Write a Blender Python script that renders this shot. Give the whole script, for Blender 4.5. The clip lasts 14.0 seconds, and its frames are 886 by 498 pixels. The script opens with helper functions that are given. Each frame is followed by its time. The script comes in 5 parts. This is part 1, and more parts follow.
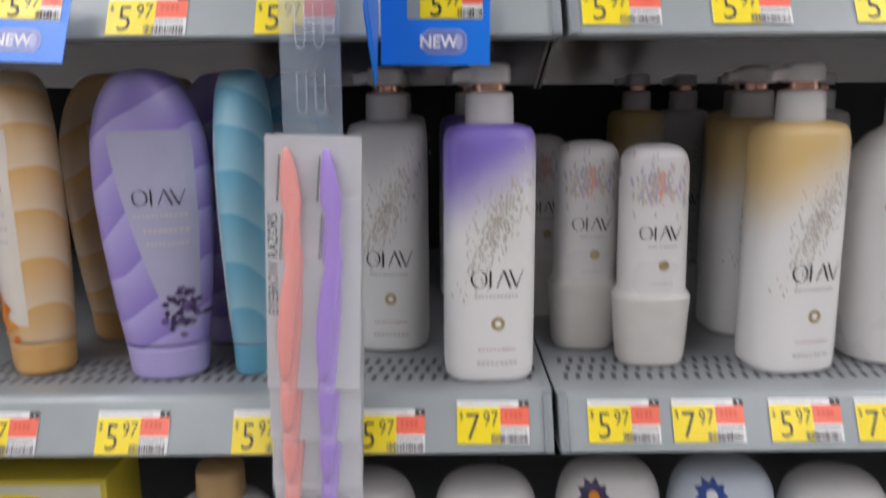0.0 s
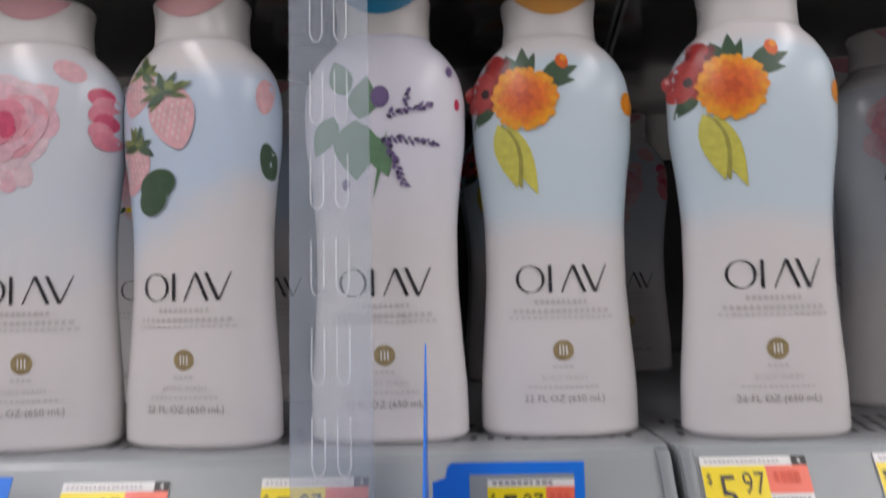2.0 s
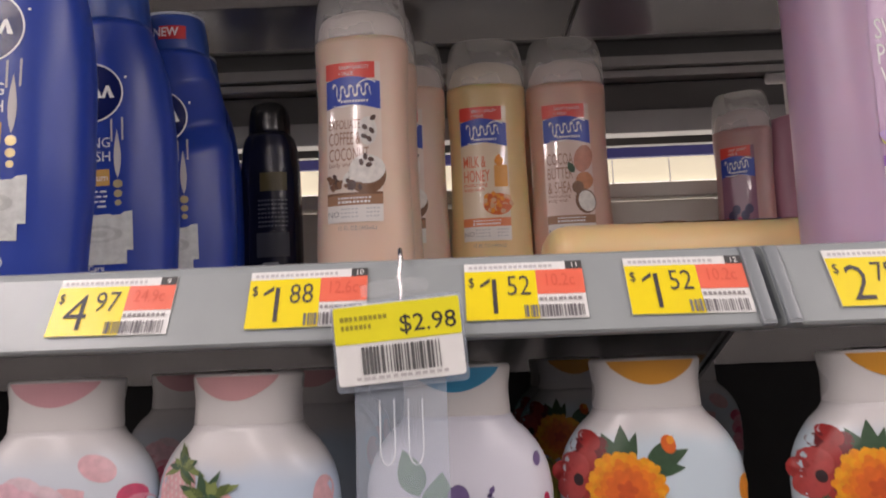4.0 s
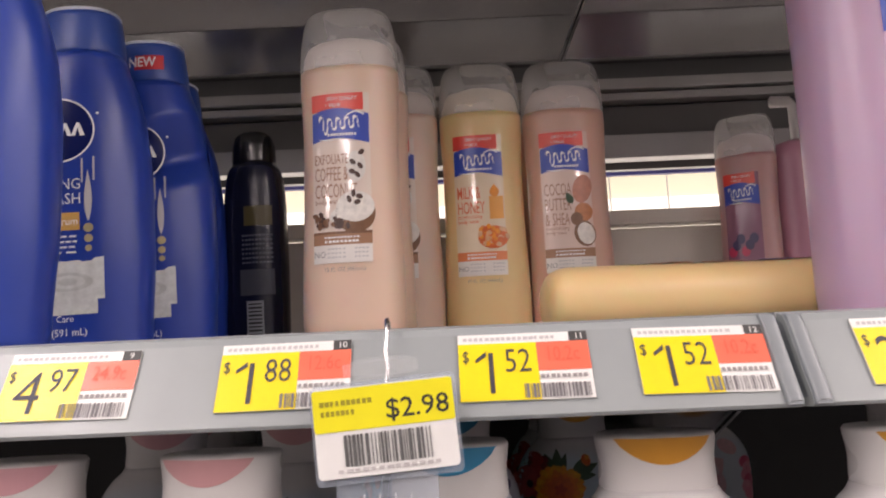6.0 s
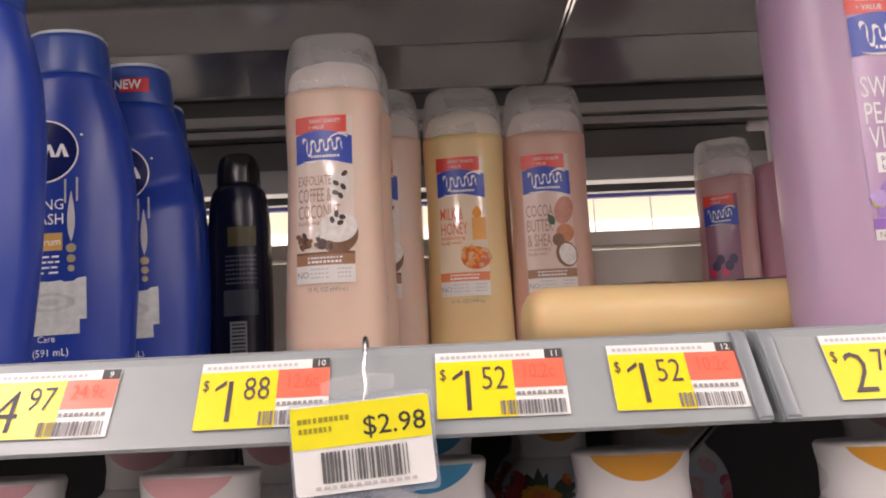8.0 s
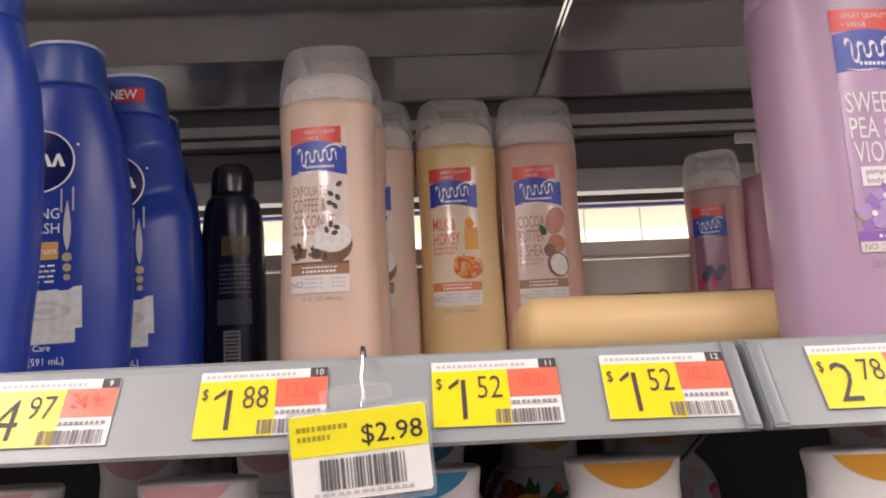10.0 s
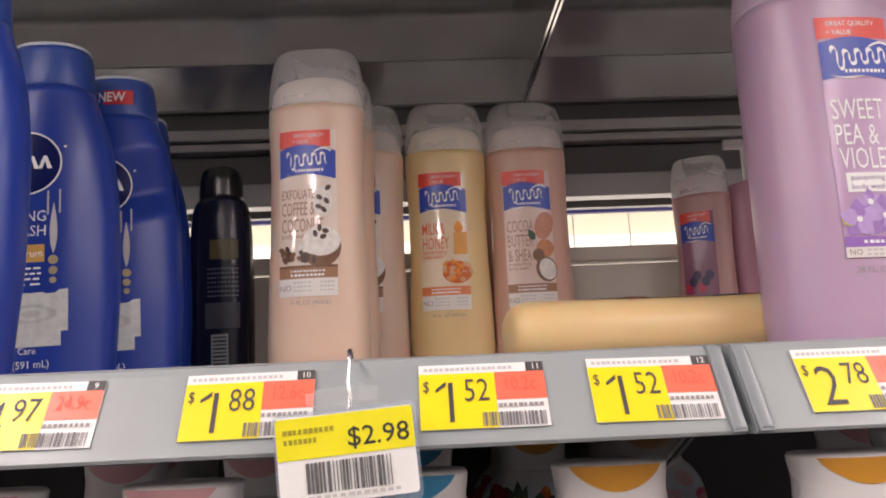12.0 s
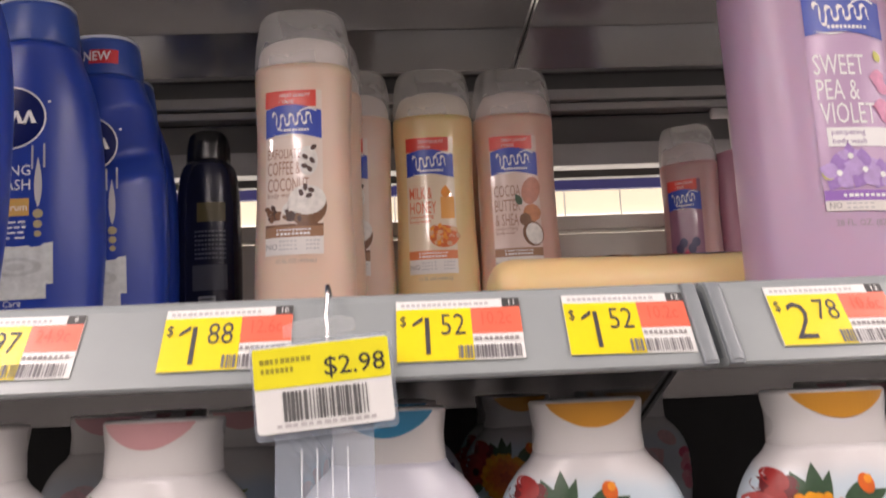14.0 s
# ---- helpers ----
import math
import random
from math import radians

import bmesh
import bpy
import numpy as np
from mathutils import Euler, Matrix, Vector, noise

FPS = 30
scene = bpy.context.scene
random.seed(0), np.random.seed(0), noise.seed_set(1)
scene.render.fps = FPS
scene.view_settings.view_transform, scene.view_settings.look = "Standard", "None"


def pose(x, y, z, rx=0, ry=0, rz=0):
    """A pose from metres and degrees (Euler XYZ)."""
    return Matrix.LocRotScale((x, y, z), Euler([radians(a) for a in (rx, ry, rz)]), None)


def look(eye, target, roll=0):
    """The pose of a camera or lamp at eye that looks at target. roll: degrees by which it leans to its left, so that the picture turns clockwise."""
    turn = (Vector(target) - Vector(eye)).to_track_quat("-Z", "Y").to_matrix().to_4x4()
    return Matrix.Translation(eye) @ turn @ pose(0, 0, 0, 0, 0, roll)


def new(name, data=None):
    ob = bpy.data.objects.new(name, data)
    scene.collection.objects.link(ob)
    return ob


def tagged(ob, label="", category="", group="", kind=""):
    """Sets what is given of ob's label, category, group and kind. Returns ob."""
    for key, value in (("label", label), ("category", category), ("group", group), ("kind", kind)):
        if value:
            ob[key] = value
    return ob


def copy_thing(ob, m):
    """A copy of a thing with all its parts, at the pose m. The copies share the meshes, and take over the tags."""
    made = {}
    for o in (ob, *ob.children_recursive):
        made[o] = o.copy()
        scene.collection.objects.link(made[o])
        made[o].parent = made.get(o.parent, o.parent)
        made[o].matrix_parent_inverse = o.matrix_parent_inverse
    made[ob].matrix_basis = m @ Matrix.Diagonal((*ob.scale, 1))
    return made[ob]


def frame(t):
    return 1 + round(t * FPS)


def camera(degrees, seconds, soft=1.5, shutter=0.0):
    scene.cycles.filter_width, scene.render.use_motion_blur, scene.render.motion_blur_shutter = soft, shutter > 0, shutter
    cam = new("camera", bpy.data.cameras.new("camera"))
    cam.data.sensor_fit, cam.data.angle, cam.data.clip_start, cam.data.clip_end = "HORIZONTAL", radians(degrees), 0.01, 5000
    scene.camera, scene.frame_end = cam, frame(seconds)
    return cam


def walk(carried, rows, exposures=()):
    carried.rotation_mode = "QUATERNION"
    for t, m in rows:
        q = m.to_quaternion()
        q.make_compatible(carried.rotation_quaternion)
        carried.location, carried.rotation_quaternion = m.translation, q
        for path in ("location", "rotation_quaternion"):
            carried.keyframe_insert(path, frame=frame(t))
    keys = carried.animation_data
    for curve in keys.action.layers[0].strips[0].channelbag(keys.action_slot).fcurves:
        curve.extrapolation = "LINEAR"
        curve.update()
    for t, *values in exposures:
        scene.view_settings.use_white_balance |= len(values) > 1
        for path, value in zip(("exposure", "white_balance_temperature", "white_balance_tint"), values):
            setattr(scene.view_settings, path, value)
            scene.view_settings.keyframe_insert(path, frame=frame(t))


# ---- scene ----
import itertools

cam = camera(61.4, 14.0, soft=1.9, shutter=0.5)
PATH = [
    (0, (0.0161, 0.029, 1.1666), (0.0189, 1.986, 0.7564), -0.40),
    (0.5, (0.0088, 0.072, 1.2108), (0.0027, 2.051, 0.9208), -0.80),
    (1, (0.0032, 0.101, 1.2349), (-0.0067, 2.094, 1.067), -0.90),
    (1.5, (-0.0041, 0.135, 1.272), (-0.0046, 2.135, 1.243), -1.10),
    (2, (-0.0124, 0.166, 1.3102), (-0.0096, 2.163, 1.4161), -1.30),
    (2.3, (-0.0172, 0.177, 1.3345), (-0.0215, 2.171, 1.482), -1.40),
    (2.5, (-0.0227, 0.185, 1.3544), (-0.03, 2.174, 1.5635), -1.40),
    (3, (-0.031, 0.191, 1.3905), (-0.0403, 2.172, 1.6648), -1.40),
    (3.2, (-0.0352, 0.194, 1.4139), (-0.0476, 2.1731, 1.7014), -1.63),
    (3.5, (-0.0383, 0.196, 1.4316), (-0.0531, 2.174, 1.729), -1.80),
    (3.7, (-0.04, 0.199, 1.4487), (-0.0619, 2.177, 1.7402), -2.10),
    (5.8, (-0.0413, 0.231, 1.4887), (-0.0521, 2.209, 1.788), -2.50),
    (6, (-0.0383, 0.23, 1.4917), (-0.0439, 2.206, 1.7989), -2.50),
    (6.5, (-0.0342, 0.23, 1.4946), (-0.0235, 2.204, 1.8195), -2.60),
    (7, (-0.0333, 0.229, 1.4926), (-0.0164, 2.201, 1.8274), -2.60),
    (7.5, (-0.0333, 0.227, 1.4906), (-0.0082, 2.196, 1.8402), -2.70),
    (8, (-0.0343, 0.225, 1.4896), (-0.0049, 2.191, 1.8532), -2.70),
    (10.5, (-0.0373, 0.219, 1.4896), (0.0305, 2.18, 1.8776), -2.70),
    (11, (-0.0373, 0.219, 1.4886), (0.0375, 2.179, 1.8795), -2.70),
    (11.5, (-0.0363, 0.219, 1.4886), (0.0426, 2.178, 1.8834), -2.60),
    (12, (-0.0363, 0.219, 1.4886), (0.0497, 2.177, 1.8872), -2.60),
    (12.5, (-0.0333, 0.22, 1.4886), (0.0567, 2.178, 1.8891), -2.50),
    (13, (-0.0314, 0.219, 1.4865), (0.0597, 2.176, 1.8891), -2.50),
    (13.5, (-0.0294, 0.221, 1.4835), (0.0676, 2.178, 1.8829), -2.60),
    (14, (-0.0297, 0.22, 1.4675), (0.0667, 2.184, 1.8339), -2.60),
]
walk(cam, [(t, look(eye, target, roll)) for t, eye, target, roll in PATH],
     exposures=[(0, 0.42, 6150, 13), (0.5, 0.36, 6150, 11), (1.5, 0.22, 6250, 15), (2.5, 0.0, 6500, 17), (3.7, 0.16, 6750, 21), (6.5, 0.65, 6950, 23), (14, 0.60, 6950, 22)])

# ---------------- light ----------------
world = bpy.data.worlds.new("store_air")
scene.world = world
world.use_nodes = True
world.node_tree.nodes["Background"].inputs[0].default_value = (0.80, 0.88, 1.0, 1)
world.node_tree.nodes["Background"].inputs[1].default_value = 0.05


def strip_lamp(x, y, z, length, width, watts, colour):
    lamp = bpy.data.lights.new("ceiling_strip", "AREA")
    lamp.shape, lamp.size, lamp.size_y, lamp.energy, lamp.color = "RECTANGLE", length, width, watts, colour
    ob = new("ceiling_strip_light", lamp)
    ob.matrix_world = pose(x, y, z)
    return ob


for x in (-5.2, -1.70, 2.30, 5.4):
    strip_lamp(x, -3.0, 3.75, 0.20, 13.0, 225, (1.0, 0.965, 0.94))

# ---------------- materials ----------------
MATS = {}


def mat(name, colour, rough=0.4, metal=0.0, vary=0.06, scale=60.0, bump=0.0, trans=0.0, sub=0.0, coat=0.0, fine=20.0):
    if name in MATS:
        return MATS[name]
    m = bpy.data.materials.new(name)
    m.use_nodes = True
    nt = m.node_tree
    b = nt.nodes["Principled BSDF"]
    tc = nt.nodes.new("ShaderNodeTexCoord")
    n1 = nt.nodes.new("ShaderNodeTexNoise")
    n1.inputs["Scale"].default_value, n1.inputs["Detail"].default_value = scale, 4
    nt.links.new(tc.outputs["Object"], n1.inputs["Vector"])
    mix = nt.nodes.new("ShaderNodeMix")
    mix.data_type = "RGBA"
    dark = [max(0.0, c * (1 - vary * 2)) for c in colour]
    lite = [min(1.0, c * (1 + vary)) for c in colour]
    mix.inputs["A"].default_value = (*dark, 1)
    mix.inputs["B"].default_value = (*lite, 1)
    nt.links.new(n1.outputs["Fac"], mix.inputs["Factor"])
    nt.links.new(mix.outputs["Result"], b.inputs["Base Color"])
    rr = nt.nodes.new("ShaderNodeMapRange")
    rr.inputs["To Min"].default_value, rr.inputs["To Max"].default_value = max(0.02, rough * 0.88), min(1, rough * 1.14)
    n2 = nt.nodes.new("ShaderNodeTexNoise")
    n2.inputs["Scale"].default_value = fine
    nt.links.new(tc.outputs["Object"], n2.inputs["Vector"])
    nt.links.new(n2.outputs["Fac"], rr.inputs["Value"])
    nt.links.new(rr.outputs["Result"], b.inputs["Roughness"])
    b.inputs["Metallic"].default_value = metal
    b.inputs["Transmission Weight"].default_value = trans
    b.inputs["Subsurface Weight"].default_value = sub
    b.inputs["Subsurface Scale"].default_value = 0.01
    b.inputs["Coat Weight"].default_value = coat
    if bump:
        bp = nt.nodes.new("ShaderNodeBump")
        bp.inputs["Strength"].default_value, bp.inputs["Distance"].default_value = bump, 0.0006
        nt.links.new(n1.outputs["Fac"], bp.inputs["Height"])
        nt.links.new(bp.outputs["Normal"], b.inputs["Normal"])
    MATS[name] = m
    return m


def blend_mat(name, c1, c2, direction, lo, hi, rough=0.3, wobble=0.02, nscale=18.0, stretch=(1, 1, 1), neck=None):
    """A printed sheet that runs from colour c1 to c2 along a direction of the bottle, with a ragged edge."""
    if name in MATS:
        return MATS[name]
    m = bpy.data.materials.new(name)
    m.use_nodes = True
    nt = m.node_tree
    b = nt.nodes["Principled BSDF"]
    tc = nt.nodes.new("ShaderNodeTexCoord")
    dot = nt.nodes.new("ShaderNodeVectorMath")
    dot.operation = "DOT_PRODUCT"
    dot.inputs[1].default_value = direction
    nt.links.new(tc.outputs["Object"], dot.inputs[0])
    mp = nt.nodes.new("ShaderNodeMapping")
    mp.inputs["Scale"].default_value = stretch
    nt.links.new(tc.outputs["Object"], mp.inputs["Vector"])
    n = nt.nodes.new("ShaderNodeTexNoise")
    n.inputs["Scale"].default_value, n.inputs["Detail"].default_value = nscale, 5
    nt.links.new(mp.outputs["Vector"], n.inputs["Vector"])
    mad = nt.nodes.new("ShaderNodeMath")
    mad.operation = "MULTIPLY_ADD"
    mad.inputs[1].default_value = wobble
    nt.links.new(n.outputs["Fac"], mad.inputs[0])
    nt.links.new(dot.outputs["Value"], mad.inputs[2])
    mr = nt.nodes.new("ShaderNodeMapRange")
    mr.interpolation_type = "SMOOTHSTEP"
    mr.inputs["From Min"].default_value, mr.inputs["From Max"].default_value = lo, hi
    nt.links.new(mad.outputs["Value"], mr.inputs["Value"])
    mix = nt.nodes.new("ShaderNodeMix")
    mix.data_type = "RGBA"
    mix.inputs["A"].default_value, mix.inputs["B"].default_value = (*c1, 1), (*c2, 1)
    nt.links.new(mr.outputs["Result"], mix.inputs["Factor"])
    last = mix
    if neck:
        sep = nt.nodes.new("ShaderNodeSeparateXYZ")
        nt.links.new(tc.outputs["Object"], sep.inputs[0])
        high = nt.nodes.new("ShaderNodeMath")
        high.operation = "MULTIPLY_ADD"
        high.inputs[1].default_value = 0.012
        nt.links.new(n.outputs["Fac"], high.inputs[0])
        nt.links.new(sep.outputs["Z"], high.inputs[2])
        up = nt.nodes.new("ShaderNodeMapRange")
        up.interpolation_type = "SMOOTHSTEP"
        up.inputs["From Min"].default_value, up.inputs["From Max"].default_value = neck
        nt.links.new(high.outputs[0], up.inputs["Value"])
        last = nt.nodes.new("ShaderNodeMix")
        last.data_type = "RGBA"
        nt.links.new(up.outputs["Result"], last.inputs["Factor"])
        nt.links.new(mix.outputs["Result"], last.inputs["A"])
        last.inputs["B"].default_value = (*c1, 1)
    nt.links.new(last.outputs["Result"], b.inputs["Base Color"])
    b.inputs["Roughness"].default_value = rough
    MATS[name] = m
    return m


def clear_mat(name, colour, rough, amount, uneven=0.3):
    """Thin clear plastic: mostly see-through, with a gloss."""
    if name in MATS:
        return MATS[name]
    m = bpy.data.materials.new(name)
    m.use_nodes = True
    nt = m.node_tree
    b = nt.nodes["Principled BSDF"]
    b.inputs["Base Color"].default_value = (*colour, 1)
    b.inputs["Roughness"].default_value = rough
    tr = nt.nodes.new("ShaderNodeBsdfTransparent")
    mx = nt.nodes.new("ShaderNodeMixShader")
    tc = nt.nodes.new("ShaderNodeTexCoord")
    n = nt.nodes.new("ShaderNodeTexNoise")
    n.inputs["Scale"].default_value = 40
    nt.links.new(tc.outputs["Object"], n.inputs["Vector"])
    mr = nt.nodes.new("ShaderNodeMapRange")
    mr.inputs["To Min"].default_value, mr.inputs["To Max"].default_value = amount * (1 - uneven), amount * (1 + uneven)
    nt.links.new(n.outputs["Fac"], mr.inputs["Value"])
    nt.links.new(mr.outputs["Result"], mx.inputs[0])
    nt.links.new(tr.outputs[0], mx.inputs[1])
    nt.links.new(b.outputs[0], mx.inputs[2])
    nt.links.new(mx.outputs[0], nt.nodes["Material Output"].inputs["Surface"])
    MATS[name] = m
    return m


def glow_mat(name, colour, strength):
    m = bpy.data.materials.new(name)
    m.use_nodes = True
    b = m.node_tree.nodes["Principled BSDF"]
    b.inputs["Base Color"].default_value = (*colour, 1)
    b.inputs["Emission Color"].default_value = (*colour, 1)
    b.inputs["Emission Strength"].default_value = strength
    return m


SHELF_GREY = mat("grey_shelf_enamel", (0.29, 0.305, 0.315), 0.38, 0.0, 0.05, 25, 0.08, coat=0.2)
LIP_GREY = mat("grey_lip_enamel", (0.30, 0.33, 0.335), 0.30, 0.0, 0.07, 30, 0.05)
DARK_STEEL = mat("dark_underside_enamel", (0.58, 0.575, 0.57), 0.12, 0.85, 0.15, 9, 0.03)
SLOT_BLACK = mat("slot_black", (0.07, 0.07, 0.075), 0.6)
BLACK = mat("black_ink", (0.012, 0.012, 0.014), 0.5)
GREY_INK = mat("grey_ink", (0.30, 0.28, 0.28), 0.5)
PALE_INK = mat("pale_grey_ink", (0.53, 0.51, 0.51), 0.5)
WHITE_INK = mat("white_ink", (0.86, 0.86, 0.85), 0.4)
CODE_INK = mat("bar_code_ink", (0.16, 0.15, 0.16), 0.5)
PRICE_INK = mat("price_ink", (0.045, 0.04, 0.05), 0.5)
PAPER = mat("tag_paper", (0.80, 0.80, 0.78), 0.30, 0, 0.03)
YELLOW = mat("tag_yellow", (0.88, 0.70, 0.01), 0.28, 0, 0.03)
RED_TAG = mat("tag_red", (0.88, 0.17, 0.10), 0.28, 0, 0.05)
WHITE_PLASTIC = mat("white_bottle_plastic", (0.68, 0.66, 0.65), 0.28, 0, 0.03, 30)
GOLD = mat("gold_foil", (0.50, 0.40, 0.21), 0.30, 0.5, 0.2, 500)
ROSE_GOLD = mat("rose_gold_foil", (0.78, 0.46, 0.34), 0.16, 1.0, 0.2, 300)
CHROME = mat("bright_steel", (0.75, 0.75, 0.75), 0.15, 1.0)
CARD_BLUE = mat("card_blue", (0.008, 0.19, 0.80), 0.32, 0, 0.05)
CLEAR = clear_mat("clear_strip_plastic", (0.50, 0.57, 0.66), 0.12, 0.27)
CLEAR_THIN = clear_mat("clear_blister_plastic", (0.80, 0.82, 0.84), 0.08, 0.09)

# ---------------- mesh tools ----------------


def part(name, bm, material, parent=None, label="", smooth=False):
    me = bpy.data.meshes.new(name)
    if isinstance(bm, tuple):
        me.from_pydata(bm[0], [], bm[1])
    else:
        bm.to_mesh(me)
        bm.free()
    for m in material if isinstance(material, (list, tuple)) else [material]:
        me.materials.append(m)
    if smooth:
        me.polygons.foreach_set("use_smooth", [True] * len(me.polygons))
    ob = new(name, me)
    if parent:
        ob.parent = parent
    if label:
        ob["label"] = label
    return ob


def box_bm(x0, x1, y0, y1, z0, z1, bevel=0.0):
    bm = bmesh.new()
    bmesh.ops.create_cube(bm, size=1)
    for v in bm.verts:
        v.co = Vector(((x0 + x1) / 2 + v.co.x * (x1 - x0), (y0 + y1) / 2 + v.co.y * (y1 - y0), (z0 + z1) / 2 + v.co.z * (z1 - z0)))
    if bevel:
        bmesh.ops.bevel(bm, geom=bm.edges[:], offset=bevel, segments=2, affect="EDGES", profile=0.5)
    return bm


def extrude_bm(poly, x0, x1):
    """A polygon of (y, z) carried along x."""
    bm = bmesh.new()
    a = [bm.verts.new((x0, y, z)) for y, z in poly]
    b = [bm.verts.new((x1, y, z)) for y, z in poly]
    k = len(poly)
    for i in range(k):
        bm.faces.new((a[i], a[(i + 1) % k], b[(i + 1) % k], b[i]))
    bm.faces.new(a[::-1])
    bm.faces.new(b)
    bmesh.ops.recalc_face_normals(bm, faces=bm.faces[:])
    return bm


def plate_bm(pts, y0, y1):
    """An upright plate: the outline (x, z), from y0 (front) to y1 (back)."""
    bm = bmesh.new()
    a = [bm.verts.new((x, y0, z)) for x, z in pts]
    b = [bm.verts.new((x, y1, z)) for x, z in pts]
    k = len(pts)
    for i in range(k):
        bm.faces.new((a[i], a[(i + 1) % k], b[(i + 1) % k], b[i]))
    bm.faces.new(a[::-1])
    bm.faces.new(b)
    bmesh.ops.recalc_face_normals(bm, faces=bm.faces[:])
    return bm


def rounded(x0, x1, z0, z1, r, k=5):
    pts = []
    for cx, cz, a0 in ((x1 - r, z1 - r, 0), (x0 + r, z1 - r, 90), (x0 + r, z0 + r, 180), (x1 - r, z0 + r, 270)):
        for i in range(k + 1):
            a = radians(a0 + 90 * i / k)
            pts.append((cx + r * math.cos(a), cz + r * math.sin(a)))
    return pts


def tube_bm(points, radius, seg=8):
    bm = bmesh.new()
    rings = []
    for i, p in enumerate(points):
        p = Vector(p)
        q = Vector(points[min(i + 1, len(points) - 1)]) - Vector(points[max(i - 1, 0)])
        q.normalize()
        u = q.orthogonal().normalized()
        if rings:
            u = (last - q * last.dot(q)).normalized()
        last = u
        w = q.cross(u)
        rings.append([bm.verts.new(p + radius * (math.cos(2 * math.pi * k / seg) * u + math.sin(2 * math.pi * k / seg) * w)) for k in range(seg)])
    for a, b in zip(rings, rings[1:]):
        for k in range(seg):
            bm.faces.new((a[k], a[(k + 1) % seg], b[(k + 1) % seg], b[k]))
    bm.faces.new(rings[0][::-1])
    bm.faces.new(rings[-1])
    bmesh.ops.recalc_face_normals(bm, faces=bm.faces[:])
    return bm


class Form:
    """A bottle's body: rows of height, half width, half depth; superellipse rings of exponent n; shift bends its axis sideways."""

    def __init__(self, rows, n=2.5, shift=None):
        self.z = np.array([r[0] for r in rows])
        self.ab = [np.array([r[i] for r in rows]) for i in (1, 2)]
        self.n = n
        self.shift = shift or (lambda z: 0.0)
        self.slopes = [self.slope(v) for v in self.ab]

    def slope(self, v):
        d = np.diff(v) / np.diff(self.z)
        m = np.zeros(len(v))
        m[0], m[-1] = d[0], d[-1]
        for i in range(1, len(v) - 1):
            m[i] = 0 if d[i - 1] * d[i] <= 0 else 2 * d[i - 1] * d[i] / (d[i - 1] + d[i])
        return m

    def half(self, z, which):
        v, m = self.ab[which], self.slopes[which]
        z = min(max(z, self.z[0]), self.z[-1])
        i = min(int(np.searchsorted(self.z, z, side="right")) - 1, len(v) - 2)
        h = self.z[i + 1] - self.z[i]
        t = (z - self.z[i]) / h
        return ((1 + 2 * t) * (1 - t) ** 2 * v[i] + t * (1 - t) ** 2 * h * m[i] + t * t * (3 - 2 * t) * v[i + 1] + t * t * (t - 1) * h * m[i + 1])

    def front(self, x, z, lift):
        a, b = self.half(z, 0), self.half(z, 1)
        u = min(abs(x - self.shift(z)) / a, 0.999)
        return -b * (1 - u ** self.n) ** (1 / self.n) - lift

    def mesh(self, z0=None, z1=None, seg=56, rings=46, extra=0.0):
        z0 = self.z[0] if z0 is None else z0
        z1 = self.z[-1] if z1 is None else z1
        zs = sorted(set([z0 + (z1 - z0) * i / rings for i in range(rings + 1)] + [z for z in self.z if z0 <= z <= z1]))
        bm = bmesh.new()
        loops = []
        for z in zs:
            a, b = self.half(z, 0) + extra, self.half(z, 1) + extra
            loop = []
            for k in range(seg):
                t = 2 * math.pi * k / seg
                c, s = math.cos(t), math.sin(t)
                loop.append(bm.verts.new((self.shift(z) + a * math.copysign(abs(c) ** (2 / self.n), c), b * math.copysign(abs(s) ** (2 / self.n), s), z)))
            loops.append(loop)
        for p, q in zip(loops, loops[1:]):
            for k in range(seg):
                bm.faces.new((p[k], p[(k + 1) % seg], q[(k + 1) % seg], q[k]))
        bm.faces.new(loops[0][::-1])
        bm.faces.new(loops[-1])
        return bm


class Flat:
    """A flat sheet in the plane y = 0, printed on its front."""

    def front(self, x, z, lift):
        return -lift


FLAT = Flat()


